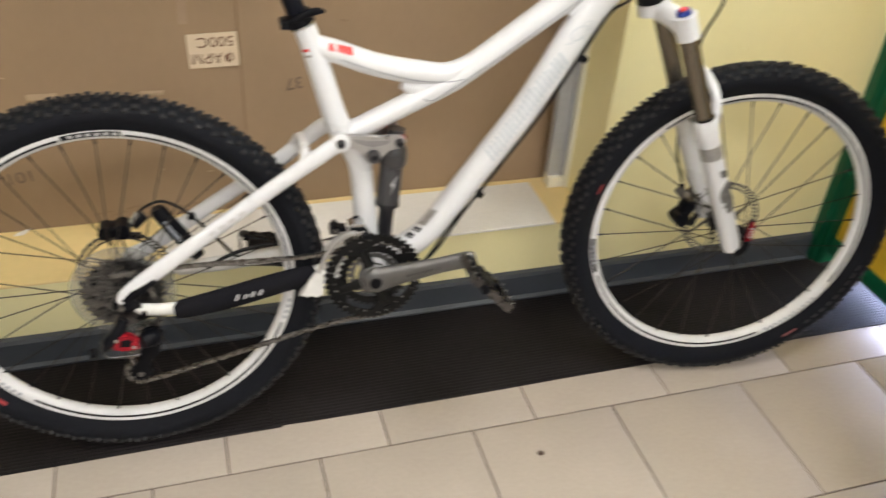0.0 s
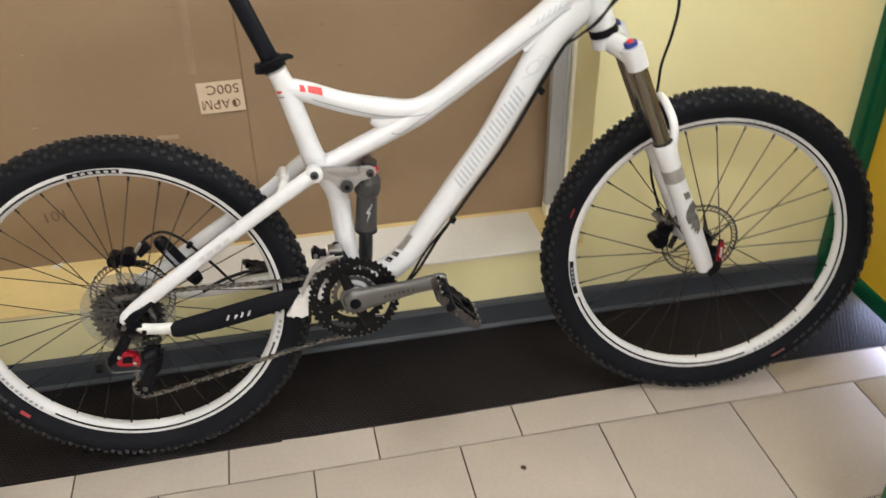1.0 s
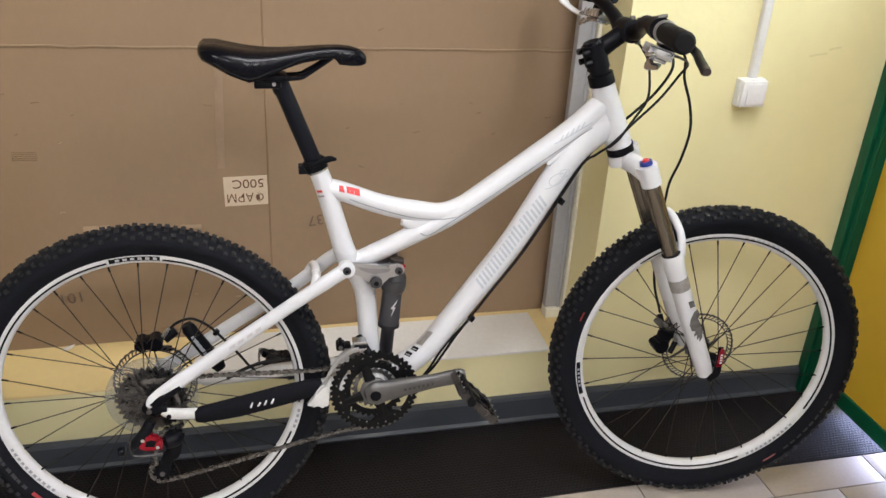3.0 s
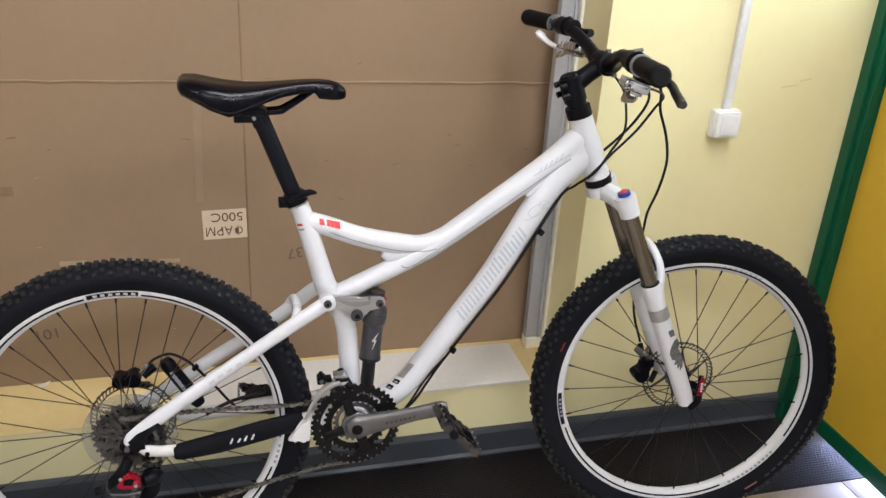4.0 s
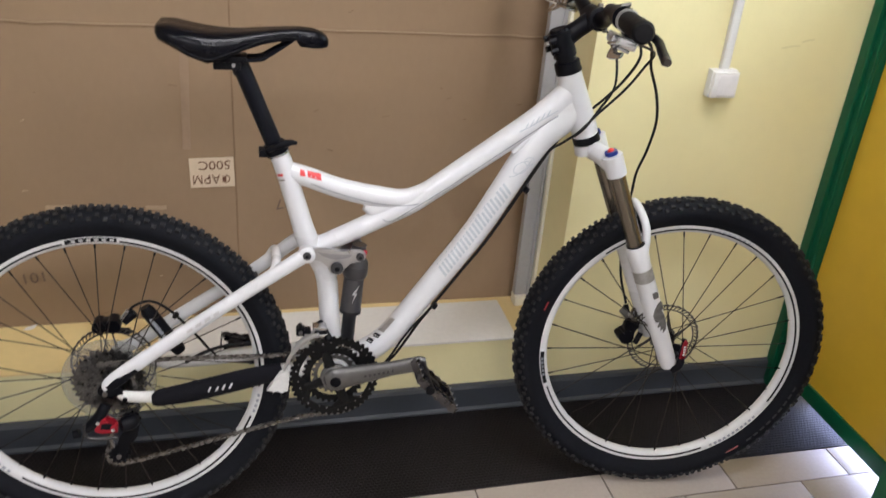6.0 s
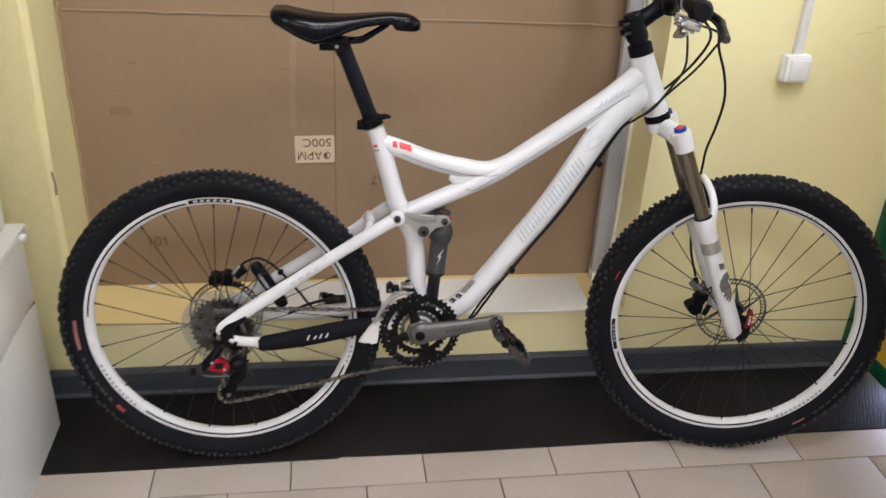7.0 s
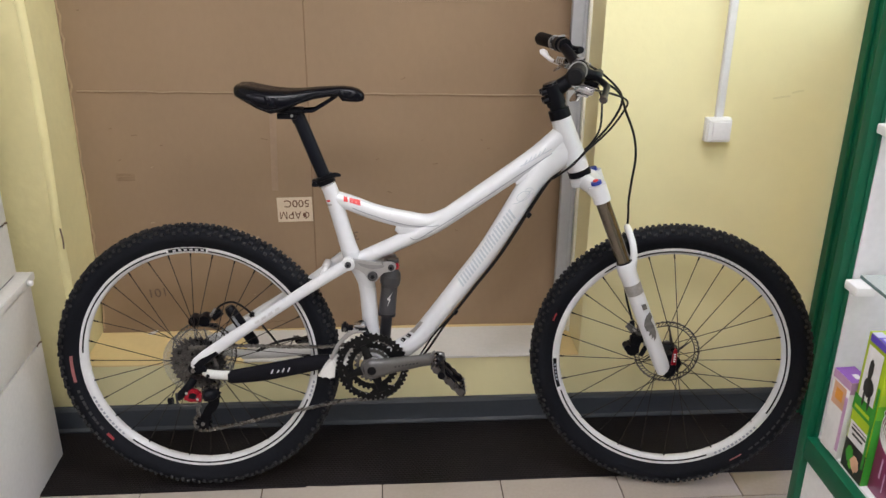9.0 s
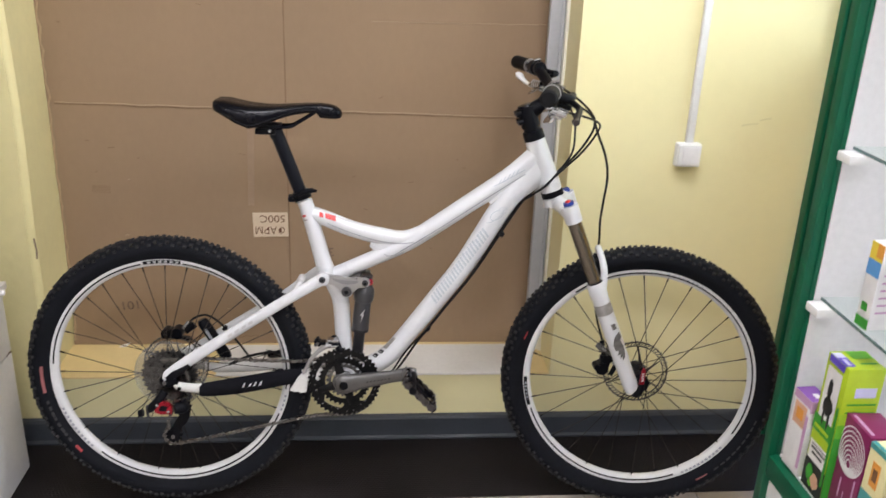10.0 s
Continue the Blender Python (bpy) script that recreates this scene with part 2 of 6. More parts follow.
def sweep(bm, pts, rad, seg=14, n=0, cap=True, mat=0, side=None):
    """A tube along pts. rad: a radius, or one per point, or (in plane, sideways) pairs. side: the sideways direction."""
    base = [Vector(q) for q in pts]
    rads = list(rad) if isinstance(rad, (list, tuple)) and len(rad) == len(base) else [rad] * len(base)
    rads = [r if isinstance(r, (tuple, list)) else (r, r) for r in rads]
    if n:
        path = curve_pts(base, n)
        full = []
        for i in range(len(path)):
            s = i / n
            k = min(int(s), len(rads) - 2)
            f = s - k
            full.append(tuple(rads[k][j] * (1 - f) + rads[k + 1][j] * f for j in (0, 1)))
        rads = full
    else:
        path = base
    rings = []
    prev = Vector(side) if side is not None else None
    for i, p in enumerate(path):
        t = (path[min(i + 1, len(path) - 1)] - path[max(i - 1, 0)]).normalized()
        if prev is None:
            prev = Vector((0, 1, 0)) if abs(t.y) < 0.9 else Vector((0, 0, 1))
        s = (prev - t * prev.dot(t)).normalized()
        prev = Vector(side) if side is not None else s
        u = t.cross(s)
        ra, rb = rads[i]
        rings.append([bm.verts.new(p + u * (ra * math.cos(a)) + s * (rb * math.sin(a))) for a in (2 * math.pi * k / seg for k in range(seg))])
    for a, b in zip(rings, rings[1:]):
        for k in range(seg):
            bm.faces.new((a[k], a[(k + 1) % seg], b[(k + 1) % seg], b[k])).material_index = mat
    if cap:
        bm.faces.new(rings[0][::-1]).material_index = mat
        bm.faces.new(rings[-1]).material_index = mat
    return bm


def tube(pts, rad, seg=14, n=0, side=None, cap=True):
    return sweep(bmesh.new(), pts, rad, seg, n, cap, 0, side)


def lathe(bm, profile, seg, axis_m=None, mat=0, closed=False, cap=True):
    """Profile of (radius, along) turned round the local y axis; in the x-z plane."""
    rings = []
    for r, h in profile:
        rings.append([bm.verts.new((r * math.cos(2 * math.pi * k / seg), h, r * math.sin(2 * math.pi * k / seg))) for k in range(seg)])
    pairs = list(zip(rings, rings[1:])) + ([(rings[-1], rings[0])] if closed else [])
    for a, b in pairs:
        for k in range(seg):
            bm.faces.new((a[k], b[k], b[(k + 1) % seg], a[(k + 1) % seg])).material_index = mat
    if cap and not closed:
        for r in (rings[0], rings[-1]):
            try:
                bm.faces.new(r).material_index = mat
            except ValueError:
                pass
    if axis_m is not None:
        bmesh.ops.transform(bm, matrix=axis_m, verts=[v for r in rings for v in r])
    return bm


def plate(bm, outline, y0, y1, mat=0, bevel=0.0):
    """A flat plate: outline of (x, z), from y0 to y1."""
    a = [bm.verts.new((x, y0, z)) for x, z in outline]
    b = [bm.verts.new((x, y1, z)) for x, z in outline]
    k = len(outline)
    fs = [bm.faces.new(a), bm.faces.new(b[::-1])] + [bm.faces.new((a[i], b[i], b[(i + 1) % k], a[(i + 1) % k])) for i in range(k)]
    for f in fs:
        f.material_index = mat
    if bevel:
        es = list({e for f in fs[:2] for e in f.edges})
        bmesh.ops.bevel(bm, geom=es, offset=bevel, segments=2, affect="EDGES")
    return bm


def gear(bm, r_out, r_in, teeth, y0, y1, depth=0.004, c=(0, 0)):
    """A toothed ring about the y axis."""
    k = teeth * 4
    lists = []
    for y in (y0, y1):
        outer, inner = [], []
        for i in range(k):
            a = 2 * math.pi * i / k
            ro = r_out - (depth if i % 4 >= 2 else 0)
            outer.append(bm.verts.new((c[0] + ro * math.cos(a), y, c[1] + ro * math.sin(a))))
            inner.append(bm.verts.new((c[0] + r_in * math.cos(a), y, c[1] + r_in * math.sin(a))))
        lists.append((outer, inner))
    (oa, ia), (ob_, ib) = lists
    for i in range(k):
        j = (i + 1) % k
        bm.faces.new((oa[i], oa[j], ia[j], ia[i]))
        bm.faces.new((ob_[i], ib[i], ib[j], ob_[j]))
        bm.faces.new((oa[i], ob_[i], ob_[j], oa[j]))
        bm.faces.new((ia[i], ia[j], ib[j], ib[i]))
    return bm


def arc_strip(bm, r0, r1, a0, a1, y, n=24, t=0.0004):
    """A thin curved strip on the side of a wheel, facing -y; degrees."""
    prev = None
    for i in range(n + 1):
        a = radians(a0 + (a1 - a0) * i / n)
        cur = [bm.verts.new((r * math.cos(a), yy, r * math.sin(a))) for r in (r0, r1) for yy in (y - t, y)]
        if prev:
            for p, q in ((0, 2), (2, 3), (3, 1), (1, 0)):
                bm.faces.new((prev[p], prev[q], cur[q], cur[p]))
        else:
            bm.faces.new((cur[0], cur[2], cur[3], cur[1]))
        prev = cur
    bm.faces.new((prev[0], prev[1], prev[3], prev[2]))
    return bm


def lettering(body, size, mat, name, parent, m, label="", depth=0.0004, width=0.0):
    cu = bpy.data.curves.new(name, "FONT")
    cu.body, cu.size, cu.extrude, cu.align_x, cu.align_y = body, size, depth, "CENTER", "CENTER"
    tmp = new("tmp", cu)
    me = bpy.data.meshes.new_from_object(tmp.evaluated_get(bpy.context.evaluated_depsgraph_get()))
    bpy.data.objects.remove(tmp)
    bpy.data.curves.remove(cu)
    if width:
        co = [v.co for v in me.vertices]
        x0, x1, y0, y1 = min(c.x for c in co), max(c.x for c in co), min(c.y for c in co), max(c.y for c in co)
        for v in me.vertices:
            v.co.x, v.co.y = (v.co.x - (x0 + x1) / 2) * width / (x1 - x0), (v.co.y - (y0 + y1) / 2) * size / (y1 - y0)
    me.materials.clear()
    me.materials.append(mat)
    me.name = name
    ob = new(name, me)
    ob.parent = parent
    ob.matrix_basis = m
    return tagged(ob, label)


# ---- the room ----
WY = 0.228            # face of the end wall
NL, NR = -0.352, 1.008  # the niche, from side to side
SILL = 0.2025         # top of the ledge in the niche
BACK = 0.52           # back of the niche
DOOR_X = 1.654

# end wall, in pieces round the niche
solid("wall_right_of_niche", boxes(((NR, WY, 0), (1.80, BACK, CEILING))), WALL, "pale yellow painted wall beside the niche", "wall", "structure", smooth=0)
solid("wall_below_niche", boxes(((NL, WY, 0), (NR, BACK, SILL - 0.0052))), WALL, "pale yellow parapet under the niche", "wall", "structure", smooth=0)
bm = boxes(((-1.8, WY, 0), (NL, BACK, CEILING)))
bmesh.ops.subdivide_edges(bm, edges=[e for e in bm.edges if abs(e.verts[0].co.z - e.verts[1].co.z) > 1], cuts=46)
for v in bm.verts:
    if abs(v.co.x - NL) < 1e-5 and abs(v.co.y - WY) < 1e-5:
        v.co.x += 0.010 * noise.noise((0.3, 0.1, v.co.z * 3.1)) + 0.006 * math.sin(v.co.z * 2.2)
        v.co.y += 0.006 + 0.006 * noise.noise((7.3, 0.1, v.co.z * 4.3))
bmesh.ops.bevel(bm, geom=[e for e in bm.edges if all(v.co.x > NL - 0.03 and v.co.y < WY + 0.03 for v in e.verts)], offset=0.016, segments=3, affect="EDGES")
solid("wall_left_of_niche", bm, REVEAL, "yellow plastered wall with an uneven rounded corner", "wall", "structure", smooth=60)
solid("wall_above_niche", boxes(((NL, WY, 2.15), (NR, BACK, CEILING))), WALL, "pale yellow wall over the niche", "wall", "structure", smooth=0)
solid("wall_niche_back", boxes(((-1.8, BACK, 0), (1.80, BACK + 0.1, CEILING))), PLAIN, "plain back of the niche", "wall", "structure", smooth=0)
solid("wall_left", boxes(((-1.9, -3.5, 0), (-1.8, BACK, CEILING))), PLAIN, "pale painted side wall", "wall", "structure", smooth=0)
solid("wall_rear", boxes(((-1.8, -3.5, 0), (1.80, -3.4, CEILING))), PLAIN, "pale painted rear wall", "wall", "structure", smooth=0)
solid("wall_door_side", boxes(((1.69, -3.4, 0), (1.80, -0.712, CEILING))), PLAIN, "pale painted wall beyond the door", "wall", "structure", smooth=0)
solid("wall_over_door", boxes(((1.69, -0.712, 2.125), (1.80, WY, CEILING))), PLAIN, "pale painted wall over the door", "wall", "structure", smooth=0)
solid("ceiling", boxes(((-1.9, -3.5, CEILING), (1.80, BACK + 0.1, CEILING + 0.1))), CEIL, "white ceiling", "ceiling", "structure", smooth=0)
solid("ground", boxes(((-60, -60, -0.4), (60, 60, -0.06))), GROUT, "dark ground outside", "ground", "structure", smooth=0)
solid("backdrop", boxes(((4.2, -4, -0.05), (4.25, 9, 5))), OUTSIDE, "bright overexposed daylight outside", "backdrop", "structure", smooth=0)

# ceiling lights
lamp = None
for px, py in PANELS:
    if lamp is None:
        lamp = thing("ceiling_light", "square white ceiling panel light", "lamp", pose(px, py, CEILING), "ceiling lights")
        bm = boxes(((-0.3, -0.3, -0.06), (0.3, -0.28, 0)), ((-0.3, 0.28, -0.06), (0.3, 0.3, 0)), ((-0.3, -0.28, -0.06), (-0.28, 0.28, 0)), ((0.28, -0.28, -0.06), (0.3, 0.28, 0)))
        part("frame", bm, WHITEP, lamp, smooth=0)
        part("diffuser", boxes(((-0.28, -0.28, -0.05), (0.28, 0.28, -0.01))), DIFFUSER, lamp, "glowing diffuser", smooth=0)
    else:
        copy_thing(lamp, pose(px, py, CEILING))

# skirting along the end wall
prof = [(WY, 0.0), (WY - 0.022, 0.0), (WY - 0.022, 0.007), (WY - 0.014, 0.012), (WY - 0.013, 0.064), (WY - 0.009, 0.072), (WY, 0.075)]
bm = bmesh.new()
a = [bm.verts.new((-1.0, y, z)) for y, z in prof]
b = [bm.verts.new((DOOR_X, y, z)) for y, z in prof]
for i in range(len(prof) - 1):
    bm.faces.new((a[i], b[i], b[i + 1], a[i + 1]))
bm.faces.new(a)
bm.faces.new(b[::-1])
solid("baseboard", bm, SKIRT, "slate grey skirting along the yellow wall", "skirting", "structure", smooth=20)

# floor bed; the tiles come last
floor = solid("floor", boxes(((-1.9, -3.5, -0.06), (1.80, BACK, -0.003))), GROUT, "beige ceramic floor tiles with thin brown joints", "floor", "structure", smooth=0)

# ledge of the niche: a warm yellow plaster top with a sharp, slightly uneven nose
bm = bmesh.new()
nose = []
for i in range(57):
    x = NL + 0.001 + (NR - NL - 0.002) * i / 56
    e = 0.0012 * noise.noise((x * 9, 2.2, 0))
    nose.append([bm.verts.new(p) for p in ((x, WY - 0.0015 + e, SILL - 0.005), (x, WY - 0.0015 + e, SILL - 0.0012), (x, WY + 0.0005 + e, SILL), (x, BACK - 0.001, SILL))])
for a, b in zip(nose, nose[1:]):
    for q in range(3):
        bm.faces.new((a[q], b[q], b[q + 1], a[q + 1]))
    bm.faces.new((a[3], b[3], b[0], a[0]))
bm.faces.new(nose[0])
bm.faces.new(nose[-1][::-1])
solid("trim", bm, NICHE, "warm yellow plaster top of the ledge", "ledge", "structure", smooth=0)

# white board on the ledge
solid("sill_board", box(bmesh.new(), (0.08, 0.222, SILL + 0.0004), (0.918, 0.396, SILL + 0.0068), 0.0012, pose(0, 0, 0, 0, 0, -0.3)), SILLW,
      "loose white laminate board lying on the ledge", "board")

# cardboard sheet standing in the niche
CY = 0.45
card = thing("cardboard_sheet", "large brown flattened cardboard carton standing in the niche", "cardboard", pose(0.33, CY, SILL))
bm = bmesh.new()
cols = [NL + 0.003 + (0.985 - NL - 0.003) * i / 60 for i in range(61)]
rowsz = [SILL - 0.001 + 1.85 * i / 60 for i in range(61)]


def card_y(x, z):
    y = CY - 0.034 * math.exp(-max(0.0, z - SILL) / 0.10) + 0.007 * noise.noise((x * 1.7, 3.1, z * 1.3)) + 0.003 * noise.noise((x * 6, 1.1, z * 5))
    return y


grid = [[bm.verts.new((x - 0.33 + (0.007 * noise.noise((9, z * 5, 0)) if i == 0 else 0), card_y(x, z) - CY, z - SILL)) for i, x in enumerate(cols)] for z in rowsz]
for j in range(60):
    for i in range(60):
        bm.faces.new((grid[j][i], grid[j][i + 1], grid[j + 1][i + 1], grid[j + 1][i]))
ext = bmesh.ops.extrude_face_region(bm, geom=list(bm.faces))
bmesh.ops.translate(bm, vec=(0, 0.005, 0), verts=[v for v in ext["geom"] if isinstance(v, bmesh.types.BMVert)])
part("sheet", bm, CARD, card, smooth=60)


def card_strip(name, pts, width, mat, off=0.0008, n=0, label=""):
    """A thin raised line on the cardboard, through (x, z) points."""
    path = [(x - 0.33, card_y(x, z) - CY - off, z - SILL) for x, z in pts]
    bm = bmesh.new()
    sweep(bm, path, (width, 0.0008), 6, n, side=(0, 1, 0))
    return part(name, bm, mat, card, label)


def dense(a, b, k=24, wav=0.0):
    return [(a[0] + (b[0] - a[0]) * i / k, a[1] + (b[1] - a[1]) * i / k + wav * noise.noise((i * 0.7, a[1] * 9, 0))) for i in range(k + 1)]


# fold drawn as a painted lit line over a shaded one
card_strip("crease", dense((-0.33, 0.903), (0.98, 0.8835), 30, 0.003), 0.0013, CARD_LIGHT, label="horizontal crease, its lit edge drawn as a pale line")
card_strip("crease", dense((-0.33, 0.8985), (0.98, 0.879), 30, 0.003), 0.0013, CARD_LINE)
card_strip("crease", dense((0.50, 1.132), (0.98, 1.136), 20, 0.003), 0.0007, CARD_LIGHT)
# no real gap: the slot's shade is a dark strip
card_strip("crease", dense((0.2715, 0.206), (0.2725, 1.9), 40, 0), 0.0019, CARD_LINE, label="vertical slot between flaps, its shade drawn as a dark line")
card_strip("torn_edge", [(-0.3475 + 0.010 * abs(noise.noise((9, z * 0.37, 0))) + 0.003 * (z % 3 == 0), 0.195 + z * 0.02) for z in range(1, 84)], 0.0026, CARD_EDGE, label="pale torn fluted edge")
card_strip("tape_residue", dense((-0.14, 0.488), (-0.085, 0.487), 6, 0.001), 0.006, CARD_LIGHT, label="torn pale tape strip")
card_strip("tape_residue", dense((0.07, 0.481), (0.115, 0.480), 6, 0.001), 0.005, CARD_LIGHT, label="torn pale tape strip")
card_strip("tape_residue", dense((0.168, 0.62), (0.176, 0.86), 10), 0.009, material("faded_tape", (0.298, 0.203, 0.131), 0.5, vary=0.1, scale=30), label="faded clear tape strip")
rng = random.Random(11)
for _ in range(26):
    x, z = rng.uniform(-0.3, 0.95), rng.choice([rng.uniform(0.215, 1.25), rng.gauss(0.72, 0.03)])
    if 0.15 < x < 0.3 and 0.5 < z < 0.61:
        continue
    w = rng.uniform(0.004, 0.018)
    card_strip("scuff", dense((x, z), (x + w, z + rng.uniform(-0.003, 0.003)), 3, 0.004), rng.uniform(0.0005, 0.0016), rng.choice([CARD_LINE, CARD_LINE, CARD_LINE, CARD_LIGHT]), off=0.0006)
for i in range(5):
    z = 0.655 + 0.0045 * i
    card_strip("printed_line", dense((-0.26, z), (-0.21, z - 0.001), 3), 0.0007, CARD_LINE, off=0.0006)
for i in range(9):   # ragged worn edge by the ledge
    x = -0.05 + 0.028 * i
    card_strip("scuff", dense((x, 0.222 + 0.012 * noise.noise((i * 1.7, 0, 0))), (x + 0.03, 0.224 + 0.010 * noise.noise((i * 2.3, 5, 0))), 3, 0.006), 0.0012, CARD_LINE, off=0.0006)

# paper label, upside down
lab = part("paper_label", box(bmesh.new(), (-0.049, -0.0008, -0.036), (0.049, 0.0008, 0.036)), PAPER, card, "pale paper label pasted upside down",
           pose(0.220 - 0.33, card_y(0.220, 0.564) - CY - 0.0035, 0.564 - SILL, 0, -1.0, 0), smooth=0)
lettering("ФАРМ", 0.024, INK, "lettering", lab, pose(-0.002, -0.0012, -0.0165, 90, 180, 0), width=0.082)
lettering("500C", 0.021, INK, "lettering", lab, pose(0.006, -0.0012, 0.0175, 90, 180, 0), width=0.070)
# felt-pen figures
lettering("37", 0.026, FADEDPEN, "handwriting", card, pose(0.378 - 0.33, card_y(0.378, 0.478) - CY - 0.003, 0.478 - SILL, 90, 172, 0), "felt-pen figures upside down", width=0.036)
lettering("101", 0.026, FADEDPEN, "handwriting", card, pose(-0.185 - 0.33, card_y(-0.185, 0.318) - CY - 0.003, 0.318 - SILL, 90, 174, 0), "felt-pen figures upside down", width=0.044)

# scrap of paper lying on the ledge
solid("paper_scrap", plate(bmesh.new(), [(-0.218, 0.2027), (-0.202, 0.2027), (-0.192, 0.208), (-0.186, 0.217), (-0.198, 0.213), (-0.212, 0.209)], 0.3975, 0.3995), MELA, "small torn scrap of white paper on the ledge", "paper")

# grey window profile and its pale edge beside the cardboard
prof_ob = thing("window_profile", "grey aluminium window profile standing beside the cardboard", "profile", pose(0.994, 0.385, SILL))
bm = boxes(((-0.034, -0.010, 0.028), (0.006, 0.012, 1.9)), bevel=0.002)
box(bm, (-0.004, -0.015, 0.028), (0.004, -0.0101, 1.9), 0.001)
part("profile", bm, ALU, prof_ob)
part("foot_block", box(bmesh.new(), (-0.034, -0.020, 0.0002), (0.006, 0.014, 0.0278), 0.0015), CREAM, prof_ob, "cream foot block")
part("edge_strip", box(bmesh.new(), (0.0065, -0.026, 0.0), (0.0138, 0.016, 1.9), 0.0012), CREAM, prof_ob, "cream sealing edge")

# conduit and switch box on the wall
con = thing("cable_duct", "white plastic cable duct running up the yellow wall", "cable duct", pose(1.316, WY, 0.877))
part("duct", box(bmesh.new(), (-0.010, -0.014, 0.0), (0.010, -0.0005, CEILING - 0.877), 0.0025), WHITEP, con)
part("lid_seam", boxes(((-0.0078, -0.0148, 0.0), (-0.0070, -0.0141, CEILING - 0.877)), ((0.0070, -0.0148, 0.0), (0.0078, -0.0141, CEILING - 0.877))), CABW, con, smooth=0)
sw = thing("switch_box", "white surface-mounted switch box under a cable duct", "switch", pose(1.314, WY, 0.847))
part("back_box", box(bmesh.new(), (-0.032, -0.022, -0.031), (0.032, -0.0005, 0.031), 0.004), WHITEP, sw)
part("cover", box(bmesh.new(), (-0.030, -0.032, -0.029), (0.030, -0.0222, 0.029), 0.004), WHITEP, sw)
part("rocker", box(bmesh.new(), (-0.019, -0.0345, -0.023), (0.025, -0.0322, 0.023), 0.002), MELA, sw)
# scuff on the wall
for x, z, w in ((1.452, 0.922, 0.045), (1.500, 0.936, 0.030)):
    bm = bmesh.new()
    sweep(bm, [(x, WY - 0.0002, z), (x + w / 2, WY - 0.0004, z + 0.004), (x + w, WY - 0.0002, z + 0.006)], (0.0022, 0.0004), 6, 3, side=(0, 1, 0))
    ob = solid("wall_scuff", bm, material("grey_scuff", (0.74, 0.675, 0.375), 0.6), "grey rub mark on the yellow wall", "mark", "structure")

# chip in the plaster corner
bm = bmesh.new()
sweep(bm, [(NL + 0.006, WY + 0.001, 0.545), (NL + 0.008, WY + 0.0, 0.57), (NL + 0.005, WY + 0.001, 0.60)], (0.0022, 0.0015), 6, 3, side=(0, 1, 0))
solid("wall_chip", bm, FADEDPEN, "dark chip in the plaster corner", "mark", "structure")

# ---- door, closed in the side wall ----
post = solid("door_frame", box(bmesh.new(), (1.666, 0.184, 0.0), (1.735, WY - 0.0005, 2.12), 0.003), GREEN, "dark green metal door frame post against the yellow wall", "door frame", "structure")
part("bead", box(bmesh.new(), (1.654, 0.198, 0.0), (1.6658, WY - 0.0005, 2.12), 0.003), GREEN, post)
part("groove_lip", box(bmesh.new(), (1.671, 0.1812, 0.0), (1.677, 0.1838, 2.12), 0.001), GREEN, post)
part("far_post", box(bmesh.new(), (1.672, -0.712, 0.0), (1.735, -0.672, 2.12), 0.003), GREEN, post)
door = tagged(thing("door_1", "closed green framed door with yellow panels and a glazed top", "door", pose(1.685, 0.182, 0.038, 0, 0, -90)), kind="structure")
W_, T_ = 0.85, 0.04
part("stile", box(bmesh.new(), (0, 0.011, 0), (0.0018, T_, 2.06)), GREEN, door, smooth=0)
part("stile", box(bmesh.new(), (W_ - 0.058, 0, 0), (W_, T_, 2.06), 0.003), GREEN, door)
for z0, z1 in ((0.0, 0.045), (0.904, 0.941), (1.055, 1.090), (2.0, 2.06)):
    part("rail", box(bmesh.new(), (0.002, 0.001, z0), (W_ - 0.0582, T_ - 0.001, z1), 0.003), GREEN, door)
part("panel", boxes(((0.002, 0.007, 0.0452), (W_ - 0.0584, 0.030, 0.9038))), YELLOW, door, "yellow panel", smooth=0)
part("panel", boxes(((0.002, 0.007, 0.9412), (W_ - 0.0584, 0.030, 1.0548))), YELLOW, door, "yellow panel", smooth=0)
pane = part("pane", boxes(((0.002, 0.016, 1.0902), (W_ - 0.0584, 0.022, 1.9998))), GLASS, door, "clear pane", smooth=0)
pane.visible_shadow = False

# ---- mats ----
for x0, x1, y0, y1, z in ((-0.80, 0.262, -0.062, 0.203, 0.0), (0.245, 1.80, -0.059, 0.204, 0.0035)):
    bm = bmesh.new()
    k = 40
    top = []
    for i in range(k + 1):
        x = x0 + (x1 - x0) * i / k
        dy = 0.0025 * noise.noise((x * 2.3, z * 90, 0))
        zz = z * math.exp(-((x - x0) / 0.06) ** 2) if z else 0.0
        top.append([bm.verts.new(p) for p in ((x, y0 + dy, zz - 0.001), (x, y0 + dy, zz + 0.0035), (x, y0 + dy + 0.003, zz + 0.0045), (x, y1, zz + 0.0045), (x, y1, zz - 0.001))])
    for a, b in zip(top, top[1:]):
        for q in range(4):
            bm.faces.new((a[q], b[q], b[q + 1], a[q + 1]))
    bm.faces.new(top[0])
    bm.faces.new(top[-1][::-1])
    solid("floor_mat", bm, MATM, "dark brown perforated rubber runner under the bicycle", "mat", group="floor mats")

# crumb on the tiles
bm = bmesh.new()
bmesh.ops.create_icosphere(bm, subdivisions=2, radius=0.006)
for v in bm.verts:
    v.co *= 1 + 0.35 * noise.noise(v.co * 160)
    v.co.z *= 0.4
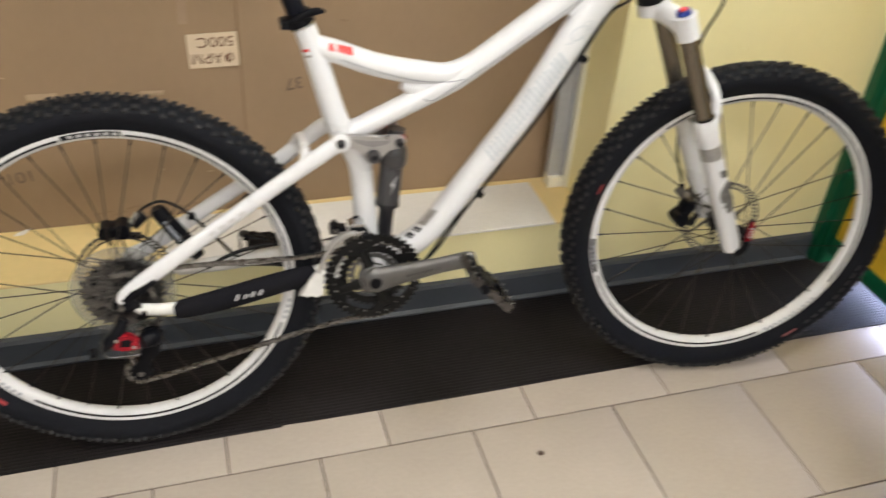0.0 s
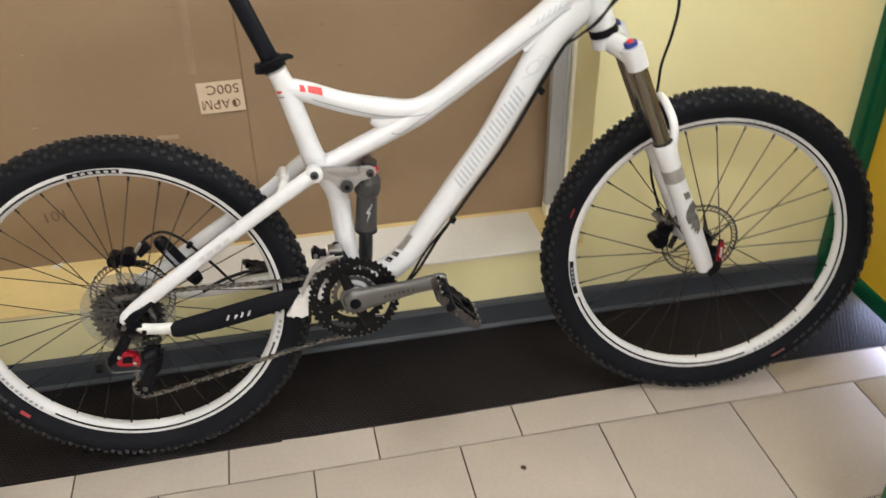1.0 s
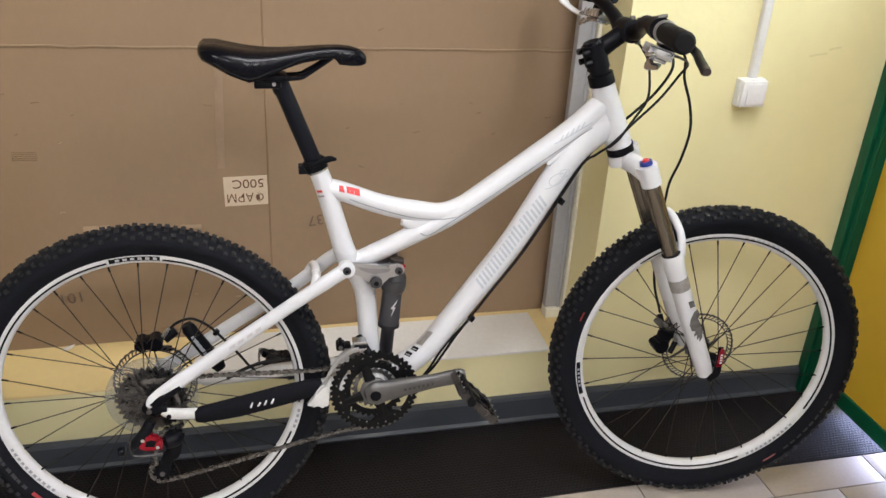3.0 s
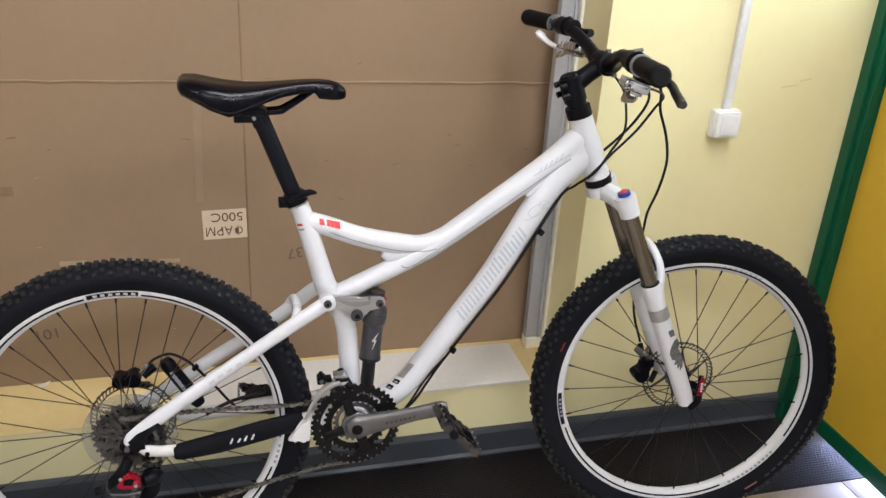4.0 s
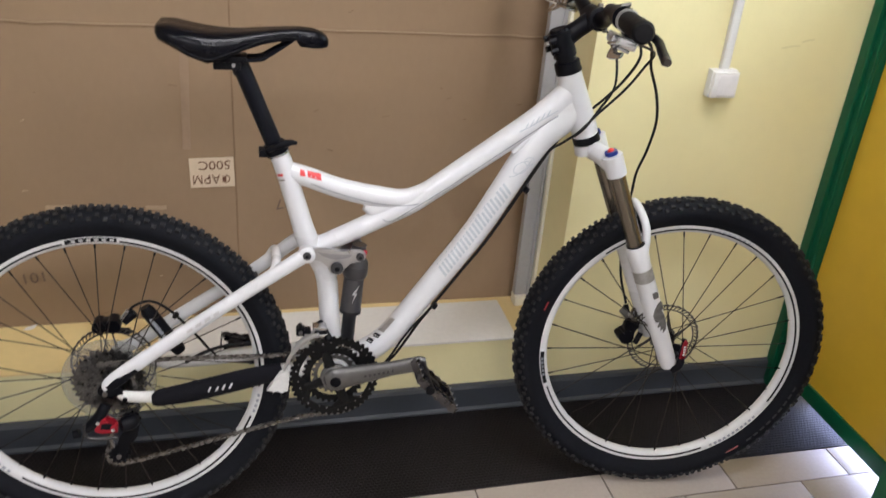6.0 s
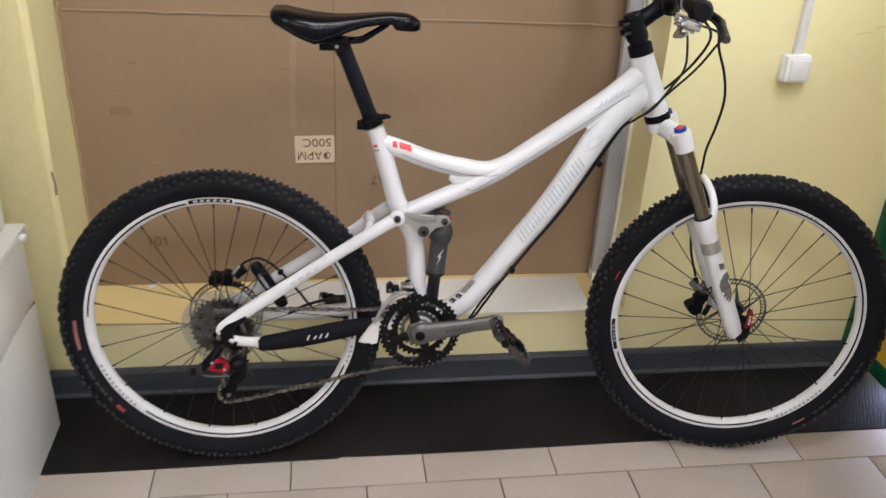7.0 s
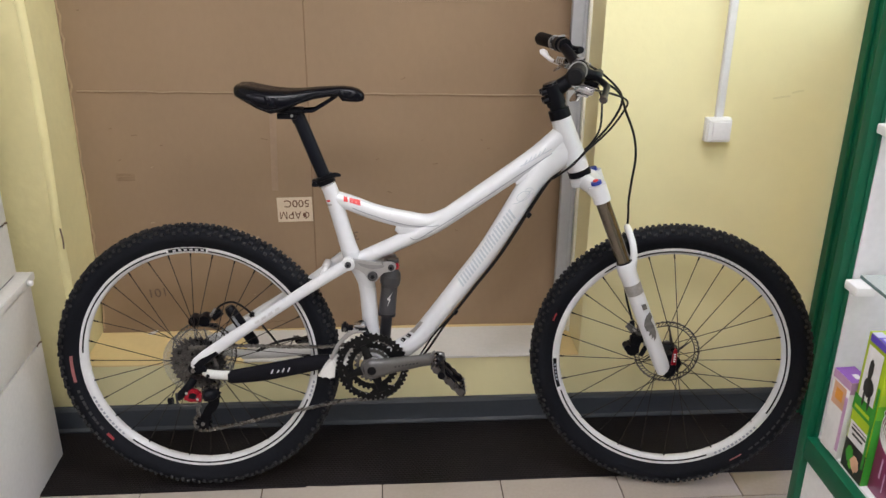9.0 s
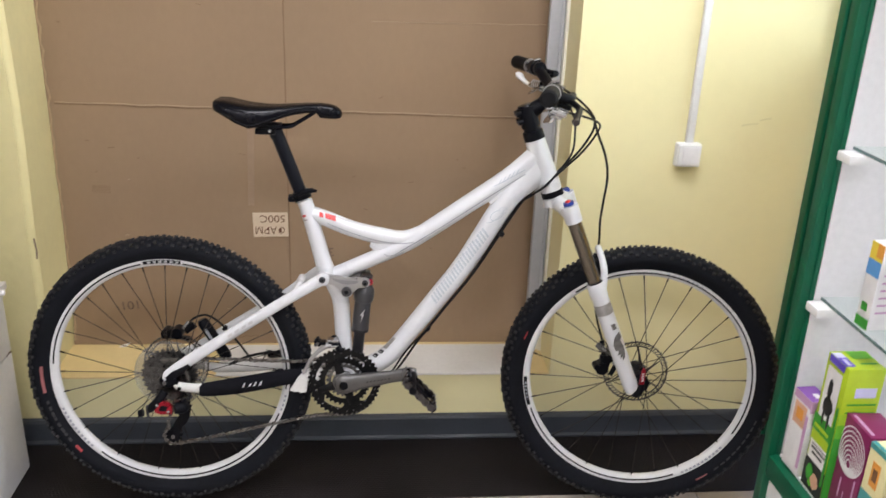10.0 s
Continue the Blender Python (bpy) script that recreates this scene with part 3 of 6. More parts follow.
solid("crumb", bm, material("dark_crumb", (0.05, 0.03, 0.02), 0.9), "dark crumb of dirt on the tiles", "crumb", m=pose(0.733, -0.239, 0.0015, 0, 0, 30))

# ---- white drawer unit ----
cab = thing("drawer_unit", "white drawer unit with a projecting ledge beside the mat", "cabinet", pose(-0.60, -0.2, 0))
part("base", box(bmesh.new(), (-0.3, -0.7, 0.0), (0.208, 0.310, 0.344), 0.003), CABW, cab)
part("drawer", box(bmesh.new(), (-0.3, -0.7, 0.349), (0.209, 0.308, 0.508), 0.004), CABW, cab)
part("ledge", box(bmesh.new(), (-0.31, -0.71, 0.512), (0.218, 0.318, 0.532), 0.004), CABW, cab)
for z0, z1 in ((0.537, 0.664), (0.670, 0.818), (0.824, 0.99), (0.996, 1.16)):
    part("drawer", box(bmesh.new(), (-0.3, -0.7, z0), (0.185, 0.300, z1), 0.004), CABW, cab)
# near-black filler: puts the shade of the drawer gaps into its colour
part("core", boxes(((-0.29, -0.69, 0.002), (0.18, 0.29, 1.15))), GAP_SHADE, cab, smooth=0)

part("knob", lathe(bmesh.new(), [(.004, 0), (.007, .002), (.008, .008), (.006, .012)], 18, pose(0.2185, 0.270, 0.522, 0, 0, -90)), WHITEP, cab, "small white knob")
for y, z, w in ((0.07, 0.667, 0.03), (0.03, 0.665, 0.02), (0.075, 0.347, 0.03)):
    bm = bmesh.new()
    sweep(bm, [(0, y + 0.2, z), (0, y + 0.2 + w / 2, z + 0.003), (0, y + 0.2 + w, z - 0.002)], (0.0025, 0.0006), 6, 3, side=(1, 0, 0))
    bmesh.ops.translate(bm, vec=(0.1855 if z > 0.53 else 0.2095, 0, 0), verts=bm.verts)
    part("grime", bm, FADEDPEN, cab, "dark rubbed grime at the drawer gap")

# ---- green framed display case ----
case = thing("display_case", "green framed glass display case with white back and base panels", "display case", pose(1.200, -0.620, 0))
L_, D_, H_ = 1.0, 0.40, 2.0
P_ = 0.023
RL0, RL1 = 0.287, 0.320   # middle rail


def case_post(x, y):
    bm = box(bmesh.new(), (x, y - P_, 0), (x + P_, y, H_), 0.004)
    part("post", bm, GREEN, case)


case_post(0.0, 0.0)
case_post(D_ - P_, 0.0)
case_post(0.0, -L_)
case_post(D_ - P_, -L_)
part("ridge", box(bmesh.new(), (0.015, -0.0255, 0.0), (0.0225, -0.0225, H_), 0.001), GREEN, case)
for z0, z1 in ((0.02, 0.055), (RL0, RL1), (0.483, 0.525), (H_ - 0.05, H_ - 0.002)):
    part("rail", box(bmesh.new(), (0.002, -L_ + 0.0005, z0), (0.026, -P_ - 0.0005, z1), 0.003), GREEN, case)
    part("rail", box(bmesh.new(), (P_ + 0.0005, -0.026, z0), (D_ - P_ - 0.0005, -0.004, z1), 0.003), GREEN, case)
part("front_panel", boxes(((0.012, -L_ + 0.001, RL1 + 0.0002), (0.020, -P_ - 0.001, 0.4828))), MELA, case, "white panel", smooth=0)
part("front_panel", boxes(((0.012, -L_ + 0.001, 0.0552), (0.020, -P_ - 0.001, RL0 - 0.0002))), MELA, case, "white panel", smooth=0)
part("end_panel", boxes(((P_ + 0.001, -0.024, 0.0552), (D_ - P_ - 0.001, -0.014, H_ - 0.0505))), MELA, case, "white panel", smooth=0)
part("back_panel", boxes(((D_ - 0.020, -L_ - 0.001, 0.05), (D_ - 0.010, -P_ - 0.001, H_ - 0.05))), MELA, case, "white panel", smooth=0)
part("base_board", box(bmesh.new(), (0.020, -L_ + 0.001, 0.509), (D_ - 0.022, -0.027, 0.5295), 0.002), MELA, case, "white board", smooth=0)
# unseen top, added to keep the ceiling light off the interior
part("top_panel", boxes(((0.010, -L_ + 0.001, H_ - 0.0015), (D_ - 0.002, -0.002, H_ + 0.012))), MELA, case, "white panel", smooth=0)
part("lower_board", boxes(((0.024, -L_ + 0.001, 0.03), (D_ - 0.022, -0.026, 0.045))), MELA, case, smooth=0)
for z in (0.831, 1.086, 1.39):
    sh = part("shelf", boxes(((0.034, -L_ + 0.002, z), (D_ - 0.024, -0.030, z + 0.005))), GLASS, case, "clear glass shelf", smooth=0)
    sh.visible_shadow = False
    part("shelf_edge", boxes(((0.0325, -L_ + 0.002, z), (0.0338, -0.030, z + 0.005))), GLASS_EDGE, case, smooth=0)
    for bx, by in ((0.008, -0.050), (D_ - 0.06, -0.050), (0.008, -L_ + 0.02), (D_ - 0.06, -L_ + 0.02)):
        part("shelf_bracket", box(bmesh.new(), (bx, by - 0.018, z - 0.016), (bx + 0.032, by + 0.020, z - 0.0005), 0.003), WHITEP, case, "white plastic bracket")


# ---- packages in the case ----
def carton(label, at, size, rot, body, marks, name="medicine_box"):
    """A small folding carton standing at a corner. marks: (face, u0, v0, u1, v1, material), in shares of the face; faces a: left, b: right, t: top."""
    sx, sy, sz = size
    ob = thing(name, label, "box", pose(*at, 0, 0, rot), "packages in the case")
    part("carton", box(bmesh.new(), (0, 0, 0), (sx, sy, sz), 0.0008), body, ob)
    lift = {"a": 0, "b": 0, "t": 0}
    for face, u0, v0, u1, v1, mm in marks:
        lift[face] += 1
        q = 0.0001 + 0.00025 * lift[face]
        bm = bmesh.new()
        if face == "a":
            box(bm, (-q, sy * (1 - u1), sz * v0), (-q + 0.0002, sy * (1 - u0), sz * v1))
        elif face == "b":
            box(bm, (sx * u0, -q, sz * v0), (sx * u1, -q + 0.0002, sz * v1))
        else:
            box(bm, (sx * u0, sy * v0, sz + q - 0.0002), (sx * u1, sy * v1, sz + q))
        part("print", bm, mm, ob, smooth=0)
    return ob


def ink(name, c):
    return material(name, c, 0.35, vary=0.06, scale=30)


C_LIME, C_GRASS, C_WHITE, C_BLACK = ink("lime_print", (0.40, 0.54, 0.02)), ink("green_print", (0.04, 0.30, 0.03)), ink("white_carton", (0.74, 0.73, 0.74)), ink("black_print", (0.025, 0.025, 0.025))
C_VIO, C_MAG, C_PINK, C_LILAC = ink("violet_print", (0.10, 0.06, 0.45)), ink("magenta_print", (0.20, 0.012, 0.085)), ink("pink_print", (0.50, 0.30, 0.48)), ink("lilac_carton", (0.52, 0.52, 0.72))
C_TEAL, C_CREAM, C_SKIN, C_ORANGE, C_BLUE, C_YEL = ink("teal_print", (0.06, 0.30, 0.30)), ink("cream_print", (0.72, 0.66, 0.36)), ink("peach_print", (0.62, 0.36, 0.24)), ink("orange_print", (0.70, 0.30, 0.05)), ink("blue_print", (0.10, 0.30, 0.62)), ink("yellow_print", (0.76, 0.58, 0.06))
C_MID, C_LIMED, C_PURPLE, C_BROWN, C_GREY = ink("mid_green_print", (0.13, 0.45, 0.03)), ink("dull_lime_print", (0.34, 0.55, 0.03)), ink("purple_print", (0.24, 0.09, 0.40)), ink("brown_print", (0.16, 0.07, 0.03)), ink("grey_print", (0.40, 0.40, 0.44))
BZ = 0.5300
green_box = carton("tall lime green and white carton with a dark picture", (1.220, -0.787, BZ), (0.060, 0.061, 0.246), 0, C_LIME, [("a", 0.0, 0.36, 1.0, 0.44, C_LIME), ("a", 0, 0, 1, 0.22, C_BLACK), ("a", 0.06, 0.22, 0.92, 0.36, C_WHITE), ("a", 0.16, 0.335, 0.85, 0.343, C_BLACK), ("a", 0.16, 0.305, 0.85, 0.322, C_BLACK), ("a", 0.25, 0.27, 0.75, 0.287, C_BLACK),
        ("a", 0.0, 0.44, 1.0, 0.56, C_GRASS), ("a", 0.10, 0.465, 0.8, 0.49, C_LIME), ("a", 0.16, 0.56, 0.84, 0.93, C_WHITE), ("a", 0.90, 0.12, 1.0, 0.72, C_GRASS),
        ("b", 0, 0, 1, 0.50, C_GRASS), ("b", 0.0, 0.0, 0.10, 0.66, C_GRASS), ("b", 0.0, 0.50, 1.0, 0.60, C_MID), ("b", 0.0, 0.60, 1.0, 0.68, C_LIMED), ("b", 0.28, 0.80, 0.86, 0.87, C_LILAC), ("b", 0.12, 0.745, 0.92, 0.757, C_GRASS), ("b", 0.12, 0.715, 0.9, 0.725, C_LIMED), ("b", 0.12, 0.69, 0.9, 0.70, C_GRASS),
        ("t", 0.0, 0.16, 0.26, 0.90, C_VIO), ("t", 0.0, 0.62, 0.26, 0.90, C_LILAC), ("t", 0.08, 0.22, 0.18, 0.55, C_LILAC), ("t", 0.40, 0.55, 0.95, 0.95, C_MID), ("t", 0.45, 0.25, 0.9, 0.32, C_GRASS)])
part("violet_seal", box(bmesh.new(), (-0.0012, 0.010, 0.234), (-0.0008, 0.054, 0.2459)), C_VIO, green_box, "violet paper seal", smooth=0)
for yc, cz, rx, rz, mm, nm in ((0.033, 0.193, 0.0062, 0.019, C_BLACK, "dark_picture"), (0.030, 0.163, 0.014, 0.016, C_BLACK, "dark_picture"), (0.022, 0.143, 0.0035, 0.015, C_BLACK, "dark_picture"), (0.037, 0.141, 0.003, 0.012, C_BLACK, "dark_picture"), (0.021, 0.026, 0.012, 0.014, C_SKIN, "round_picture"), (0.040, 0.034, 0.010, 0.016, C_GRASS, "leaf_picture"), (0.033, 0.018, 0.007, 0.008, C_MID, "leaf_picture")):
    bm = bmesh.new()
    lift_ = 0.0030 if nm != "leaf_picture" else 0.0026
    vs = [bm.verts.new((-lift_, yc + rx * (1 + 0.35 * noise.noise((k * 0.9, cz * 50, 0))) * math.cos(k * math.pi / 9), cz + rz * (1 + 0.35 * noise.noise((k * 0.8, 3, cz * 40))) * math.sin(k * math.pi / 9))) for k in range(18)]
    bm.faces.new(vs)
    part(nm, bm, mm, green_box, smooth=0)
carton("white and pink carton with a violet top", (1.216, -0.716, BZ), (0.034, 0.050, 0.146), 3, C_WHITE, [("a", 0, 0.90, 1, 1, C_PINK), ("a", 0.15, 0.60, 0.85, 0.88, C_SKIN), ("a", 0.3, 0.68, 0.7, 0.82, C_ORANGE), ("a", 0.85, 0.1, 1, 0.8, C_PINK), ("b", 0, 0.85, 1, 1, C_PINK), ("t", 0, 0, 1, 1, C_PURPLE), ("t", 0.4, 0.2, 0.7, 0.5, C_WHITE)])
mag = carton("dark magenta carton with white concentric rings", (1.229, -0.860, BZ), (0.052, 0.071, 0.172), -2, C_MAG, [("t", 0.1, 0.10, 0.2, 0.9, C_PINK), ("a", 0.80, 0.05, 0.86, 0.50, C_PINK), ("a", 0.30, 0.20, 0.36, 0.40, C_PINK), ("a", 0.5, 0.10, 0.54, 0.30, C_PINK)])
for k in range(8):
    bm = bmesh.new()
    r0 = 0.006 + 0.0047 * k
    cnt = 28
    ring = [[(-0.0007 - 0.00003 * k, 0.038 + (r * 0.92) * math.cos(2 * math.pi * i / cnt), 0.100 + 0.0032 * k + r * math.sin(2 * math.pi * i / cnt)) for i in range(cnt)] for r in (r0, r0 + 0.0024)]
    ring = [[(x, min(max(y, 0.001), 0.071), min(z, 0.171)) for x, y, z in rr] for rr in ring]
    va = [[bm.verts.new(p) for p in rr] for rr in ring]
    for i in range(cnt):
        j = (i + 1) % cnt
        bm.faces.new((va[0][i], va[0][j], va[1][j], va[1][i]))
    part("ring_print", bm, C_WHITE, mag, smooth=0)
carton("teal and cream carton with a brown picture", (1.229, -0.913, BZ), (0.036, 0.046, 0.172), 3, C_CREAM, [("a", 0, 0.40, 1, 0.54, C_TEAL), ("a", 0, 0.95, 1, 1, C_TEAL), ("a", 0.3, 0.62, 0.7, 0.86, C_ORANGE), ("a", 0.4, 0.68, 0.62, 0.80, C_BROWN), ("a", 0.3, 0.1, 0.7, 0.3, C_GRASS), ("t", 0, 0, 1, 0.2, C_TEAL), ("t", 0, 0.2, 0.2, 1, C_TEAL), ("t", 0.4, 0.4, 0.8, 0.7, C_YEL), ("b", 0, 0.90, 1, 1, C_TEAL), ("b", 0, 0.3, 1, 0.5, C_TEAL)])
carton("pale lilac carton with a grey band", (1.228, -0.972, BZ), (0.085, 0.052, 0.160), -3, C_LILAC, [("a", 0, 0.5, 1, 0.56, C_WHITE), ("a", 0.2, 0.7, 0.8, 0.74, C_GREY), ("t", 0.1, 0.1, 0.9, 0.9, C_WHITE), ("b", 0.1, 0.5, 0.9, 0.54, C_GREY)])
carton("pale lilac carton with a grey band", (1.227, -1.034, BZ), (0.07, 0.06, 0.128), 2, C_LILAC, [("a", 0, 0.6, 1, 0.7, C_WHITE), ("b", 0, 0.6, 1, 0.7, C_WHITE), ("t", 0.2, 0.3, 0.8, 0.36, C_GREY)])
carton("dark blue low carton at the back", (1.356, -0.86, BZ), (0.08, 0.07, 0.10), 0, C_VIO, [("t", 0.1, 0.1, 0.9, 0.4, C_LILAC)])
SZ = 0.8362
carton("slim white carton with a coloured top and green leaf", (1.240, -0.774, SZ), (0.036, 0.030, 0.136), 4, C_WHITE, [("a", 0, 0.80, 1, 1, C_YEL), ("a", 0.5, 0.84, 1, 1, C_ORANGE), ("a", 0, 0.62, 1, 0.80, C_BLUE), ("a", 0, 0.0, 1, 0.12, C_GRASS), ("a", 0.25, 0.2, 0.7, 0.3, C_GRASS)] + [("b", 0.2, 0.2 + 0.09 * k, 0.8, 0.225 + 0.09 * k, C_PINK) for k in range(8)])
jar = thing("medicine_jar", "small dark jar with a white label on the glass shelf", "jar", pose(1.292, -0.822, SZ), "packages in the case")
lathe_m = pose(0, 0, 0, 90, 0, 0)
part("jar", lathe(bmesh.new(), [(0.024, 0), (0.026, 0.003), (0.026, 0.062), (0.018, 0.072)], 28, lathe_m), BLACKG, jar)
part("label_band", lathe(bmesh.new(), [(0.0263, 0.012), (0.0266, 0.0125), (0.0266, 0.055), (0.0263, 0.0555)], 28, lathe_m), C_WHITE, jar)
part("lid", lathe(bmesh.new(), [(0.019, 0.0722), (0.021, 0.074), (0.021, 0.092), (0.019, 0.094)], 28, lathe_m), BLACK, jar)
cap = solid("bottle_cap", lathe(bmesh.new(), [(0.011, 0), (0.013, 0.002), (0.013, 0.016), (0.011, 0.018)], 24, lathe_m), C_YEL, "small yellow cap on the glass shelf", "cap", m=pose(1.353, -0.690, SZ))
carton("green and white carton on the upper shelf", (1.311, -0.86, 1.0915), (0.05, 0.04, 0.11), 8, C_WHITE, [("a", 0, 0, 1, 0.3, C_GRASS)])


# ---- the bicycle ----
# local axes: x from rear to front axle, y to its left side (towards the wall), z up in its own plane
BIKE = pose(0.021, 0.0049, 0.3437, 0, 0.230, -2.423) @ pose(0, 0, 0, -6.09, 0, 0)
bike = thing("mountain_bike", "white full-suspension mountain bike leaning at the niche, with dusty tyres", "bicycle", BIKE)
WB = 1.1455
STEER = Matrix.Translation((0.0155, 0, -0.003)) @ Matrix.Translation((0.875, 0, 0.53)) @ Matrix.Rotation(radians(-7.0), 4, Vector((-0.37, 0, 0.929)).normalized()) @ Matrix.Translation((-0.875, 0, -0.53))


def P(u, w, v=0.0):
    return (u, v, w)


# main frame
Y = (0, 1, 0)
bm = bmesh.new()
sweep(bm, [P(.3115, .449), P(.3305, .402), P(.369, .266)], [.0172, .0180, .0195], 20, 6, side=Y)
sweep(bm, [P(.354, .318), P(.371, .263), P(.393, .225), P(.406, .185), P(.4125, .10), P(.420, .005)], [.0185, .021, .021, .020, .0195, .021], 20, 6, side=Y)
sweep(bm, [P(.866, .560), P(.80, .503), P(.712, .440), P(.60, .361), P(.555, .332), P(.483, .296), P(.378, .247)], [(.026, .0225), (.0230, .0210), (.0215, .020), (.0205, .019), (.0200, .019), (.0180, .0185), (.0180, .0185)], 22, 6, side=Y)
sweep(bm, [P(.330, .401), P(.37, .389), P(.43, .3665), P(.50, .350), P(.555, .346), P(.61, .370)], [(.0185, .0165), (.0185, .0165), (.0190, .0170), (.0205, .018), (.0185, .0175), .016], 20, 6, side=Y)
sweep(bm, [P(.475, .332), P(.502, .324), P(.54, .330), P(.575, .338)], [(.009, .008), (.020, .013), (.024, .015), (.016, .013)], 16, 5, side=Y)
sweep(bm, [P(.868, .520), P(.835, .494), P(.79, .442), P(.70, .289), P(.636, .199), P(.5705, .1115), P(.5305, .0590), P(.489, .0270), P(.43, .003)], [(.033, .0225), (.032, .023), (.027, .0235), (.0245, .0245), (.0240, .025), (.0222, .026), (.0235, .026), (.0245, .026), (.022, .026)], 24, 6, side=Y)
sweep(bm, [P(.848, .592), P(.858, .563), P(.884, .500), P(.8955, .471)], [.0225, .0245, .026, .0245], 24, 5, side=Y)
sweep(bm, [P(.752, .437), P(.785, .466), P(.83, .502), P(.868, .531)], [(.006, .012), (.016, .0165), (.030, .020), (.040, .0225)], 20, 5, side=Y)
lathe(bm, [(.021, -.040), (.0225, -.038), (.0225, .038), (.021, .040)], 24, Matrix.Translation((.422, 0, .006)))
frame_ob = part("frame", bm, PAINT, bike, "glossy white main frame")


frame_tree = BVHTree.FromPolygons([v.co for v in frame_ob.data.vertices], [tuple(p.vertices) for p in frame_ob.data.polygons])


def drape(u, w, lift=0.0005, slope=0.0):
    """The point of the near side of the frame at (u, w), a hair proud of the paint; slope lays it on the upper side."""
    d = Vector((0, 1, -slope)).normalized()
    hit = frame_tree.ray_cast(Vector((u, -.2, w + .17 * slope)), d)
    return hit[0] - d * lift if hit[0] is not None else None


def patch(name, quad, mat, label="", nu=6, nv=5, lift=0.0005, slope=0.0):
    """A decal laid on the tube: four (u, w) corners, in turn."""
    bm = bmesh.new()
    a, b, c, d = (Vector(q) for q in quad)
    grid = []
    for j in range(nv + 1):
        row = []
        for i in range(nu + 1):
            q = a.lerp(b, i / nu).lerp(d.lerp(c, i / nu), j / nv)
            p = drape(q.x, q.y, lift, slope)
            row.append(bm.verts.new(p) if p is not None else None)
        grid.append(row)
    for j in range(nv):
        for i in range(nu):
            f = [grid[j][i], grid[j][i + 1], grid[j + 1][i + 1], grid[j + 1][i]]
            if None not in f and max(v.co.y for v in f) - min(v.co.y for v in f) < .012:
                bm.faces.new(f)
    return part(name, bm, mat, frame_ob, label, smooth=0)


def line(name, pts, width, mat, n=5, lift=0.0006, label=""):
    """A thin stripe laid on the tube through (u, w) points."""
    path = curve_pts([(u, 0, w) for u, w in pts], n)
    bm = bmesh.new()
    last = None
    for i, p in enumerate(path):
        t = path[min(i + 1, len(path) - 1)] - path[max(i - 1, 0)]
        k = Vector((-t.z, 0, t.x)).normalized() * width
        q = [drape(p.x + e * k.x, p.z + e * k.z, lift) for e in (-1, 1)]
        cur = [bm.verts.new(v) for v in q] if None not in q else None
        if cur and last:
            bm.faces.new((last[0], cur[0], cur[1], last[1]))
        last = cur
    return part(name, bm, mat, frame_ob, label, smooth=0)


# a long word on the down tube, as plain slanted bars
_t = Vector((.1195, .1700)).normalized()
_nn = Vector((-_t.y, _t.x))
_s = Vector((.6245, .2005))
for _i in range(22):
    _c = _s + _t * (.00958 * (_i + .5))
    _h = (.0120, .0120, .0085, .0120)[_i % 4]
    _q = [_c + _t * x + _nn * y + _t * (y * .30) for x, y in ((-.0027, -.0120), (.0027, -.0120), (.0027, _h), (-.0027, _h))]
    patch("decal_bar", _q, SILVERD, nu=1, nv=5)
line("pinstripe", [(.545, .3185), (.60, .353), (.66, .393), (.76, .463), (.83, .511)], .0011, GREYLINE)
line("pinstripe", [(.535, .3095), (.545, .3125), (.60, .347), (.66, .387)], .0006, PALEMARK)
# shade along the tube's facet, drawn on as a grey line
line("pinstripe", [(.375, .381), (.40, .3705), (.45, .3535), (.50, .3405), (.545, .337), (.575, .341)], .0010, GREYLINE)
line("pinstripe", [(.508, .311), (.516, .3065), (.530, .3085), (.56, .327)], .0010, GREYLINE)
line("script_mark", [(.758, .480), (.775, .489), (.79, .498), (.828, .521)], .0010, SILVERD)
for k in range(5):
    line("script_mark", [(.768 + .010 * k, .484 + .0065 * k), (.774 + .010 * k, .4965 + .0065 * k)], .0010, SILVERD, n=2)
line("script_mark", [(.768 + .015 * math.cos(k * .75), .412 + .0105 * math.sin(k * .75) + .006 * math.cos(k * .75)) for k in range(9)], .0007, SILVERD)
line("script_mark", [(.782 + .010 * math.cos(k * .8), .424 + .0075 * math.sin(k * .8)) for k in range(8)], .0006, SILVERD)
line("script_mark", [(.745, .393), (.758, .397), (.775, .411), (.786, .428)], .0007, SILVERD)
patch("red_decal", [(.3560, .3965), (.3660, .3940), (.3640, .4050), (.3560, .4075)], RED, "red decal")
patch("red_decal", [(.3700, .3935), (.3945, .3860), (.3935, .3975), (.3690, .4045)], RED, "red decal")
for k in range(2):
    patch("decal_slit", [(.3755 + .008 * k, .3935 - .0024 * k), (.3761 + .008 * k, .3933 - .0024 * k), (.3761 + .008 * k, .3970 - .0024 * k), (.3755 + .008 * k, .3972 - .0024 * k)], PAINT, nu=1, nv=2, lift=.0009)
patch("red_decal", [(.3130, .3915), (.3260, .3955), (.3245, .4000), (.3115, .3960)], RED, "small red decal")
patch("grey_decal", [(.3165, .3830), (.3290, .3870), (.3280, .3905), (.3155, .3865)], GREYD)
for (u0, w0), wd, mm in (((.4880, .0600), .011, BLACK), ((.5015, .0710), .010, BLACK), ((.5125, .0835), .036, GREYD)):
    t, nn, c = Vector((.62, .78)), Vector((-.78, .62)), Vector((u0, w0))
    patch("tube_mark", [c - nn * .006, c + t * wd - nn * .006, c + t * wd + nn * .006, c + nn * .006], mm, slope=.6)
